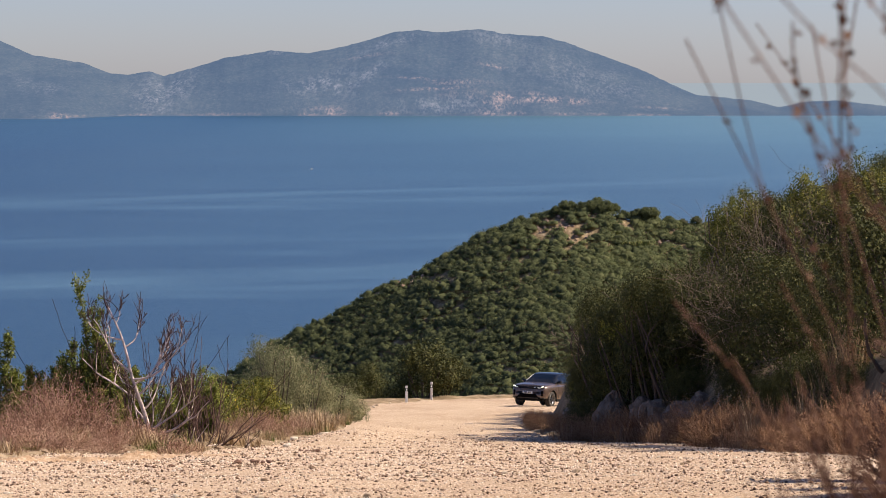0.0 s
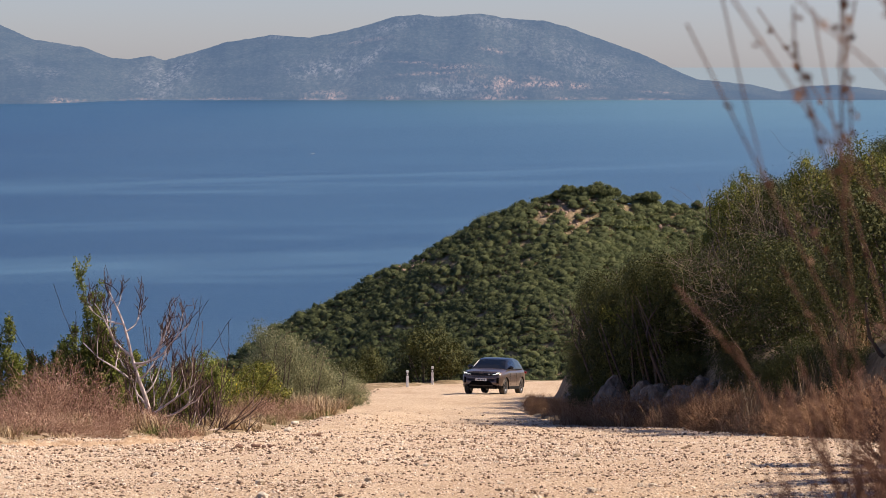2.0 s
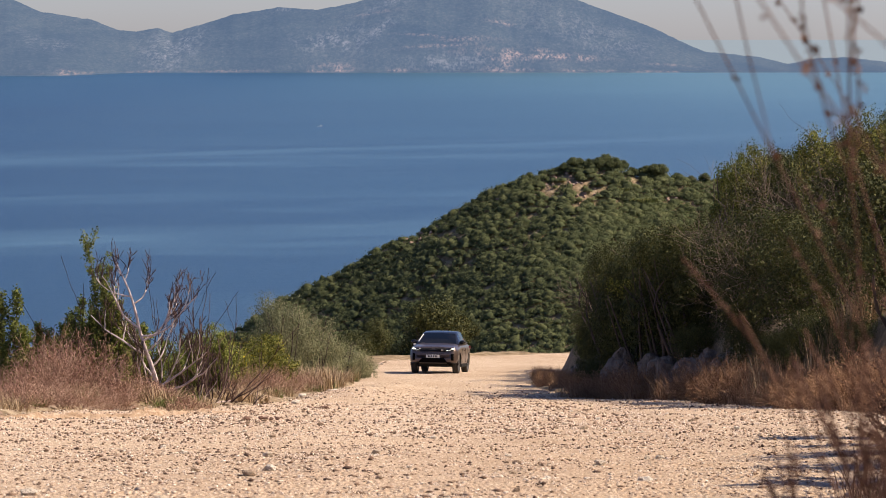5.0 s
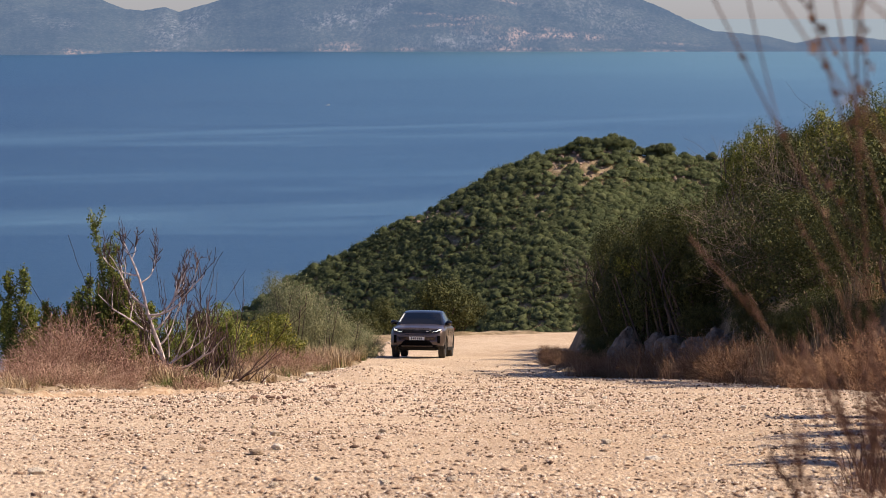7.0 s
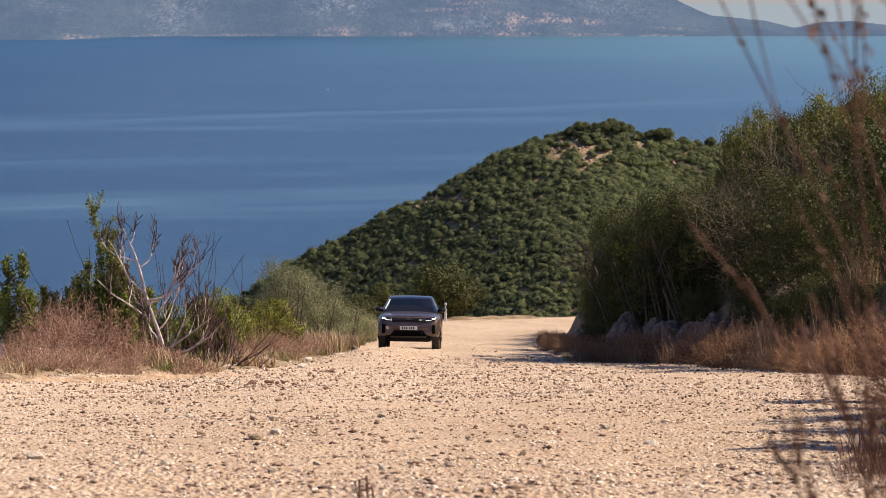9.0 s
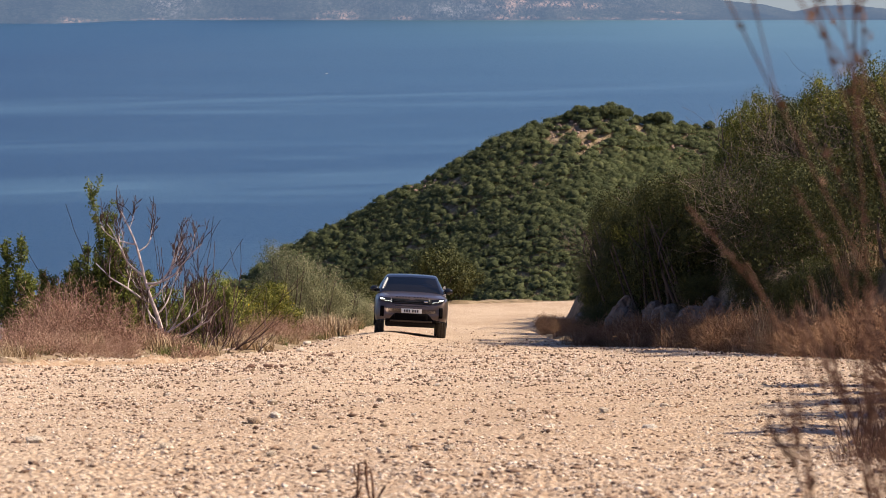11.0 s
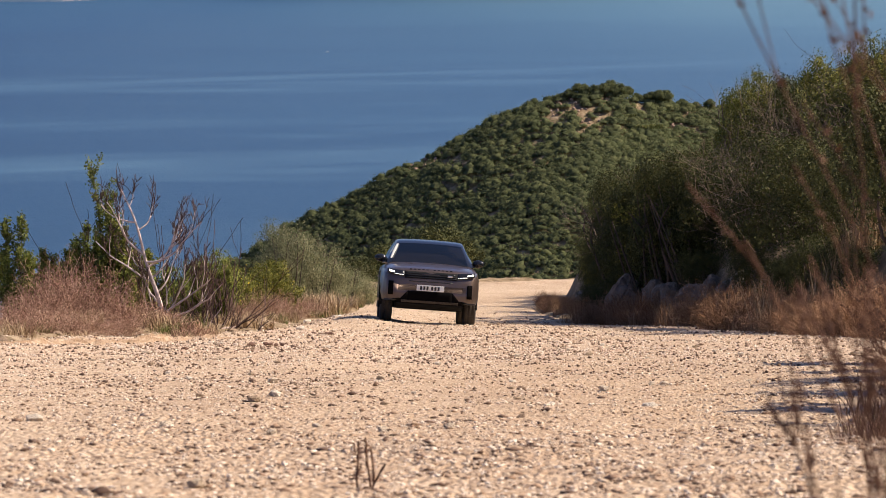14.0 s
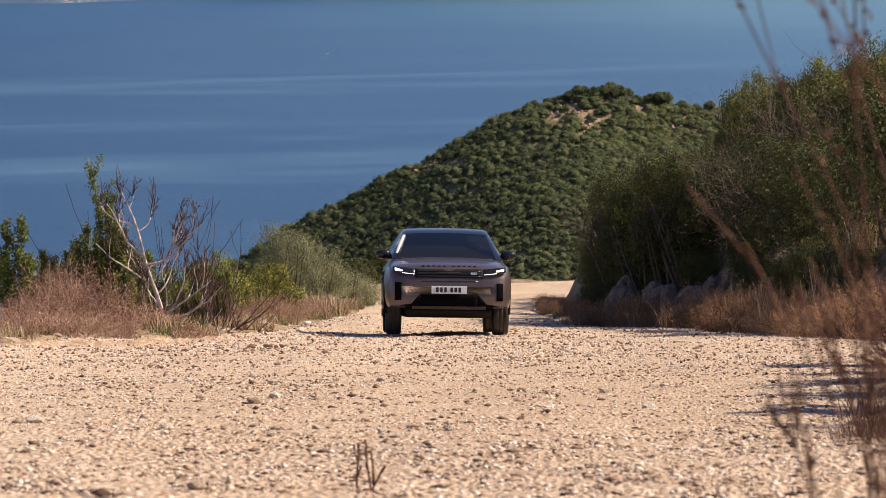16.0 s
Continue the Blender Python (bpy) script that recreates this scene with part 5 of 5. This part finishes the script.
def box_mesh(name, centre, size, mat, bevel=0.02, rot=None):
    bm = bmesh.new()
    m = Matrix.Translation(centre) @ (rot or Matrix()) @ Matrix.Diagonal((*size, 1))
    bmesh.ops.create_cube(bm, size=1, matrix=m)
    if bevel:
        bmesh.ops.bevel(bm, geom=bm.edges[:], offset=bevel, segments=2, affect="EDGES", profile=0.6)
    me = bpy.data.meshes.new(name)
    bm.to_mesh(me)
    bm.free()
    me.materials.append(mat)
    return me


def lathe_x(name, profile, mat, n=40, smooth_shade=True):
    """Turn a profile of (x, radius) about the x axis."""
    p = np.array(profile, float)
    a = np.linspace(0, 2 * np.pi, n, endpoint=False)
    V = np.stack([np.repeat(p[:, 0], n), np.outer(p[:, 1], np.cos(a)).ravel(), np.outer(p[:, 1], np.sin(a)).ravel()], 1)
    i = np.arange((len(p) - 1) * n)
    r, c = i // n, i % n
    c2 = (c + 1) % n
    return mesh_from(name, V, np.stack([r * n + c, (r + 1) * n + c, (r + 1) * n + c2, r * n + c2], 1), mat, shade_smooth=smooth_shade)


def greenhouse(car):
    ys = np.array([-1.0, -0.85, -0.68, -0.50, -0.32, -0.2, 0.0, 0.32, 0.40, 0.8, 1.18, 1.26, 1.6, 1.78, 1.95, 2.1])
    roof = np.array([1.155, 1.25, 1.35, 1.45, 1.545, 1.585, 1.615, 1.638, 1.64, 1.635, 1.61, 1.60, 1.56, 1.52, 1.38, 1.18])
    belt = np.interp(ys, TOP_Y, TOP_V) - 0.02
    b = np.interp(ys, [-1.0, -0.5, 0.5, 1.6, 2.1], [0.83, 0.885, 0.90, 0.87, 0.76])
    r = np.interp(ys, [-1.0, -0.3, 0.4, 1.6, 2.1], [0.80, 0.65, 0.66, 0.62, 0.60])
    half = []
    for i, y in enumerate(ys):
        h = roof[i] - 0.035
        side = [(b[i] + (r[i] - b[i]) * s + 0.025 * math.sin(math.pi * s), belt[i] + (h - belt[i]) * s) for s in (0, 0.12, 0.5, 0.88, 1)]
        topp = [(r[i] * 0.93, roof[i] - 0.014), (r[i] * 0.84, roof[i] - 0.006), (r[i] * 0.5, roof[i] + 0.004), (0, roof[i] + 0.01)]
        half.append(np.array([(x, y, z) for x, z in side + topp]))
    half = np.array(half)
    full = np.concatenate([half, half[:, -2::-1] * [-1, 1, 1]], 1)
    n, k = full.shape[:2]
    V, Fc = full.reshape(-1, 3), grid_faces(n, k)
    row, col = Fc[:, 0] // k, Fc[:, 0] % k
    mid = np.minimum(col, k - 2 - col)          # 0..3 side, 4 rail, 5..7 top
    left = col > k // 2 - 1
    screen = (row < 4) & (mid >= 5)
    rear = (row >= 13) & (mid >= 5)
    door_f = (row >= 3) & (row < 7) & (mid >= 1) & (mid <= 2)
    door_r = (row >= 8) & (row < 10) & (mid >= 1) & (mid <= 2)
    quarter = (row >= 11) & (row < 13) & (mid >= 1) & (mid <= 2)
    used = screen | rear | door_f | door_r | quarter
    roof_f = ~used & (mid >= 4) & (row >= 4)
    pillar = ~used & ~roof_f

    def piece(name, sel, mat, label=""):
        ids = np.unique(Fc[sel])
        back = np.zeros(len(V), int)
        back[ids] = np.arange(len(ids))
        ob = part(name, mesh_from(name, V[ids], back[Fc[sel]], mat, shade_smooth=True), car, label)
        ob.visible_shadow = mat is not M_GLASS

    piece("windscreen", screen, M_GLASS, "dark tinted sloping windscreen")
    piece("rear_window", rear, M_GLASS)
    piece("roof", roof_f, M_BLACK, "gloss black roof")
    piece("pillar_frame", pillar, M_BLACK, "gloss black pillars")
    for sel in (door_f, door_r, quarter):
        piece("side_window", sel & left, M_GLASS)
        piece("side_window", sel & ~left, M_GLASS)


def make_car():
    car = new("suv_car")
    body = part("body", car_body_mesh(), car, "bronze-grey metallic body dusty from the track")
    part("underbody", box_mesh("underbody", (0, 0.02, 0.42), (1.30, 3.75, 0.32), M_MATT, 0.05), car, "black underbody")
    greenhouse(car)
    # nose
    grille = front_panel("grille", -0.50, 0.50, (0.80, 0.80), (0.935, 0.935), M_MATT, car, 0.008, 20, "black mesh grille")
    for k in range(3):
        front_panel("grille_slat", -0.47, 0.47, (0.82 + 0.038 * k,) * 2, (0.832 + 0.038 * k,) * 2, M_BLACK, grille, 0.016, 16)
    part("badge", box_mesh("badge", (0.36, -2.172, 0.917), (0.095, 0.02, 0.04), M_CHROME, 0.008), grille, "small silver oval badge")
    for s in (-1, 1):
        xs = sorted((s * 0.505, s * 0.83))
        hi, lo = ((0.935, 0.968), (0.825, 0.885)) if s > 0 else ((0.968, 0.935), (0.885, 0.825))
        hl = front_panel("headlight", *xs, lo, hi, M_BLACK, car, 0.009, 10, "slim lit headlight")
        a, b = sorted((s * 0.69, s * 0.80))
        hi, lo = ((0.915, 0.945), (0.895, 0.905)) if s > 0 else ((0.945, 0.915), (0.905, 0.895))
        front_panel("lamp_lens", a, b, lo, hi, M_LAMP, hl, 0.018, 6)
        for j in range(7):
            a, b = sorted((s * (0.515 + 0.027 * j), s * (0.534 + 0.027 * j)))
            front_panel("running_light", a, b, (0.848 + 0.003 * j,) * 2, (0.858 + 0.003 * j,) * 2, M_DRL, hl, 0.018, 3)
        a, b = sorted((s * 0.70, s * 0.798))
        front_panel("side_vent", a, b, (0.49, 0.49), (0.73, 0.73), M_VOID, car, 0.006, 6, "vertical bumper vent, its inner shade painted black")
        a, b = sorted((s * 0.64, s * 0.87))
        front_panel("bumper_slot", a, b, (0.405, 0.405), (0.428, 0.428), M_BLACK, car, 0.006, 8)
    front_panel("bumper_line", -0.42, 0.42, (0.738, 0.738), (0.756, 0.756), M_BLACK, car, 0.005, 12)
    front_panel("lower_intake", -0.42, 0.42, (0.37, 0.37), (0.562, 0.562), M_VOID, car, 0.006, 14, "lower intake, its inner shade painted black")
    front_panel("intake_corner", -0.64, -0.42, (0.37, 0.37), (0.385, 0.562), M_VOID, car, 0.006, 6, "lower intake corner, its inner shade painted black")
    front_panel("intake_corner", 0.42, 0.64, (0.37, 0.37), (0.562, 0.385), M_VOID, car, 0.006, 6, "lower intake corner, its inner shade painted black")
    front_panel("valance", -0.62, 0.62, (0.285, 0.285), (0.375, 0.375), M_MATT, car, 0.012, 16, "matt black front valance")
    front_panel("skid_plate", -0.54, 0.54, (0.385, 0.385), (0.43, 0.43), M_TYRE, car, 0.022, 16, "bronze-grey skid plate")
    plate = part("plate", box_mesh("plate", (0, -2.205, 0.67), (0.52, 0.014, 0.112), M_PLATE, 0.004), car, "white plate with dark bars")
    for k, x in enumerate((-0.175, -0.115, -0.055, 0.035, 0.095, 0.155)):
        part("plate_bar", box_mesh("plate_bar", (x, -2.214, 0.67), (0.038, 0.005, 0.072), M_INK, 0), plate)
    for k in range(10):
        x = -0.385 + 0.078 * k + (0.06 if k >= 5 else 0.0)
        part("bonnet_bar", box_mesh("bonnet_bar", (x, -2.072, 1.018), (0.045, 0.02, 0.014), M_BLACK, 0.003, Matrix.Rotation(radians(-35), 4, "X")), car)
    for s in (-1, 1):
        # mirror: shaped housing on a stalk
        bm = bmesh.new()
        bmesh.ops.create_icosphere(bm, subdivisions=3, radius=1, matrix=Matrix.Translation((s * 0.955, -0.66, 1.215)) @ Matrix.Diagonal((0.12, 0.075, 0.075, 1)))
        for v_ in bm.verts:
            if v_.co.y > -0.63:
                v_.co.y = -0.63
        me = bpy.data.meshes.new("mirror")
        bm.to_mesh(me)
        bm.free()
        me.materials.append(M_BLACK)
        me.polygons.foreach_set("use_smooth", [True] * len(me.polygons))
        mirror = part("mirror", me, car, "gloss black door mirror")
        part("mirror_glass", box_mesh("mirror_glass", (s * 0.955, -0.624, 1.215), (0.17, 0.006, 0.10), M_CHROME, 0), mirror)
        part("mirror_stalk", box_mesh("mirror_stalk", (s * 0.885, -0.67, 1.155), (0.10, 0.05, 0.03), M_BLACK, 0.01), mirror)
        # flank: arches, sill, doors
        for a in (-AXLE, AXLE):
            ang = np.linspace(-0.12, math.pi + 0.12, 22)
            path = [(np.array([s * (float(np.interp(a + 0.43 * math.cos(q), W_Y, W_V)) * 0.975), a + 0.435 * math.cos(q), WHEEL_R + 0.435 * math.sin(q)]), 0.020) for q in ang]
            v, f = tubes([path], 6)
            part("arch_trim", mesh_from("arch_trim", v, f, M_MATT, shade_smooth=True), car, "black wheel arch trim")
        part("sill", box_mesh("sill", (s * 0.915, 0, 0.32), (0.07, 1.78, 0.13), M_MATT, 0.02), car, "black sill")
        for y0 in (-0.32, 0.78):
            part("door_handle", box_mesh("door_handle", (s * 0.955, y0 + 0.35, 0.88), (0.02, 0.2, 0.03), M_PAINT, 0.008), car)
        for y0 in (-0.72, 0.34, 1.0):
            part("shut_line", box_mesh("shut_line", (s * 0.944, y0, 0.70), (0.014, 0.012, 0.52), M_INK, 0), car)
        part("tail_light", box_mesh("tail_light", (s * 0.78, 2.12, 0.98), (0.26, 0.12, 0.09), plain("red_lens", (0.25, 0.01, 0.01), 0.2), 0.02), car)
    # cabin
    # pale strip on one pillar only, painting the bright patch beside the windscreen
    M_PILLAR_LIGHT = plain("pale_lit_pillar", (0.62, 0.58, 0.52), 0.8, grain=60, amount=0.08)
    v, f = tubes([[(np.array([-0.76 + 0.135 * q, -0.88 + 0.58 * q, 1.17 + 0.34 * q]), 0.034 + 0.012 * math.sin(math.pi * q)) for q in np.linspace(0.08, 0.95, 9)]], 6)
    part("pillar_trim", mesh_from("pillar_trim", v, f, M_PILLAR_LIGHT, shade_smooth=True), car, "pale strip standing for the bright patch at the inner pillar")
    part("dashboard", box_mesh("dashboard", (0, -0.66, 1.02), (1.36, 0.42, 0.16), M_SEAT, 0.05), car)
    for x in (-0.37, 0.37):
        for y0 in (0.2, 1.05):
            seat = part("seat", box_mesh("seat", (x, y0 + 0.2, 0.98), (0.5, 0.16, 0.62), M_SEAT, 0.06, Matrix.Rotation(radians(-14), 4, "X")), car)
            part("headrest", box_mesh("headrest", (x, y0 + 0.3, 1.37), (0.26, 0.1, 0.17), M_SEAT, 0.04), seat)
    v, f = tubes([[(np.array([0.37 + 0.18 * math.cos(q), -0.32 + 0.07 * math.sin(q), 1.08 + 0.165 * math.sin(q)]), 0.016) for q in np.linspace(0, 2 * math.pi, 20)]], 6)
    part("steering_wheel", mesh_from("steering_wheel", v, f, M_SEAT), car)
    part("cabin_floor", box_mesh("cabin_floor", (0, 0.5, 0.68), (1.5, 2.9, 0.1), M_SEAT, 0.02), car)
    wheels = []
    tyre = lathe_x("tyre", [(-0.10, 0.245), (-0.118, 0.28), (-0.115, 0.34), (-0.095, 0.364), (-0.04, 0.370), (-0.035, 0.362), (-0.028, 0.362), (-0.024, 0.370), (0.024, 0.370), (0.028, 0.362), (0.035, 0.362), (0.04, 0.370), (0.095, 0.364), (0.115, 0.34), (0.118, 0.28), (0.10, 0.245)], M_TYRE)
    rim = lathe_x("rim", [(-0.09, 0.0), (-0.09, 0.21), (-0.10, 0.245), (0.10, 0.245), (0.10, 0.225), (0.05, 0.215), (0.03, 0.06), (0.075, 0.055), (0.08, 0.0)], M_RIM)
    for s in (-1, 1):
        for a in (-AXLE, AXLE):
            w = new("wheel")
            w.parent = car
            w.location = (s * TRACK, a, WHEEL_R)
            part("tyre", tyre, w, "dusty black tyre")
            r = part("rim", rim, w, "dark alloy rim")
            if s < 0:
                r.scale = (-1, 1, 1)
            for j in range(5):
                q = j * 2 * math.pi / 5
                part("spoke", box_mesh("spoke", (s * 0.075, 0.135 * math.cos(q), 0.135 * math.sin(q)), (0.03, 0.17, 0.055), M_RIM, 0.008, Matrix.Rotation(q, 4, "X")), w)
            wheels.append((w, s * TRACK, a))
    tagged(car, "bronze-grey compact SUV with black roof driving up the track", "car")
    return car, wheels


car, wheels = make_car()


def make_boat():
    boat = new("motor_boat")
    bm = bmesh.new()
    bmesh.ops.create_cube(bm, size=1, matrix=Matrix.Diagonal((1.7, 0.7, 0.4, 1)))
    for v in bm.verts:
        if v.co.x > 0:
            v.co.y *= 0.15
            v.co.z += 0.15
    me = bpy.data.meshes.new("hull")
    bm.to_mesh(me)
    bm.free()
    white = plain("white_hull", (0.55, 0.56, 0.57), 0.4, grain=5, amount=0.05)
    me.materials.append(white)
    part("hull", me, boat)
    part("cabin", box_mesh("cabin", (-0.2, 0, 0.27), (0.6, 0.5, 0.3), white, 0.1), boat)
    v, f = tubes([[(np.array([-0.9, 0, -0.2]), 0.12), (np.array([-1.5, 0.1, -0.25]), 0.14), (np.array([-2.4, 0.0, -0.3]), 0.06)]], 6)
    part("wake", mesh_from("wake", v, f, white), boat, "white foam wake")
    return tagged(boat, "small white motor boat leaving a short wake", "boat")


boat = make_boat()

# time, x, distance of the car's middle along the track
DRIVE = (
    (0.0, 5.05, 135.0), (1.5, 2.9, 129.0), (3.5, 0.67, 117.8), (4.2, 0.1, 113.0), (7.0, -1.24, 96.5), (9.0, -1.41, 86.0),
    (12.5, -0.97, 64.0), (14.0, -0.62, 54.2), (14.5, -0.5, 51.4), (16.0, -0.2, 43.2),
)
D_T = [r[0] for r in DRIVE]
DRIVE_X, DRIVE_Y = np.polyfit(D_T, [r[1] for r in DRIVE], 5), np.polyfit(D_T, [r[2] for r in DRIVE], 4)


ROLL_T, ROLL = [0, 8, 9, 10, 11.3, 12.1, 12.5, 13.3, 14.1, 14.5, 15, 16], [0, 0, 0.7, 2.0, 3.0, 3.5, 4.3, 4.2, 4.4, 2.6, 1.7, 1.0]


def drive_pose(s):
    x, y = np.polyval(DRIVE_X, s), np.polyval(DRIVE_Y, s)
    vx, vy = np.polyval(np.polyder(DRIVE_X), s), np.polyval(np.polyder(DRIVE_Y), s)
    slope = math.degrees(math.atan(float((road_z(y + 1) - road_z(y - 1)) / 2)))
    # the car leans as its wheels cross the ruts
    jolt = float(np.interp(s, ROLL_T, ROLL)) + 0.3 * math.sin(s * 5.1) * math.sin(s * 1.7)
    return pose(x, y, float(road_z(y)) + 0.008 * max(jolt, 0), slope + 0.3 * math.sin(s * 4.3), jolt, math.degrees(math.atan2(vx, -vy)) - 9.0 * math.exp(-s / 2.2) - 2.5 * math.exp(-((s - 7) / 2) ** 2))


def motions():
    walk(car, [(float(s), drive_pose(s)) for s in np.arange(0, 16.01, 0.25)])
    turns, run = [], 0.0
    for k in range(241):
        s = k / 15
        turns.append((s, math.degrees(run / WHEEL_R)))
        run += math.hypot(np.polyval(np.polyder(DRIVE_X), s), np.polyval(np.polyder(DRIVE_Y), s)) / 15
    for w, x, y in wheels:
        walk(w, [(s, pose(x, y, WHEEL_R, a)) for s, a in turns])
    walk(boat, [(0.0, pose(at_px(552, 1680), 1680, SEA_Z + 0.25, 0, 0, 10)), (16.0, pose(at_px(557, 1680), 1680, SEA_Z + 0.25, 0, 0, 10))])


motions()
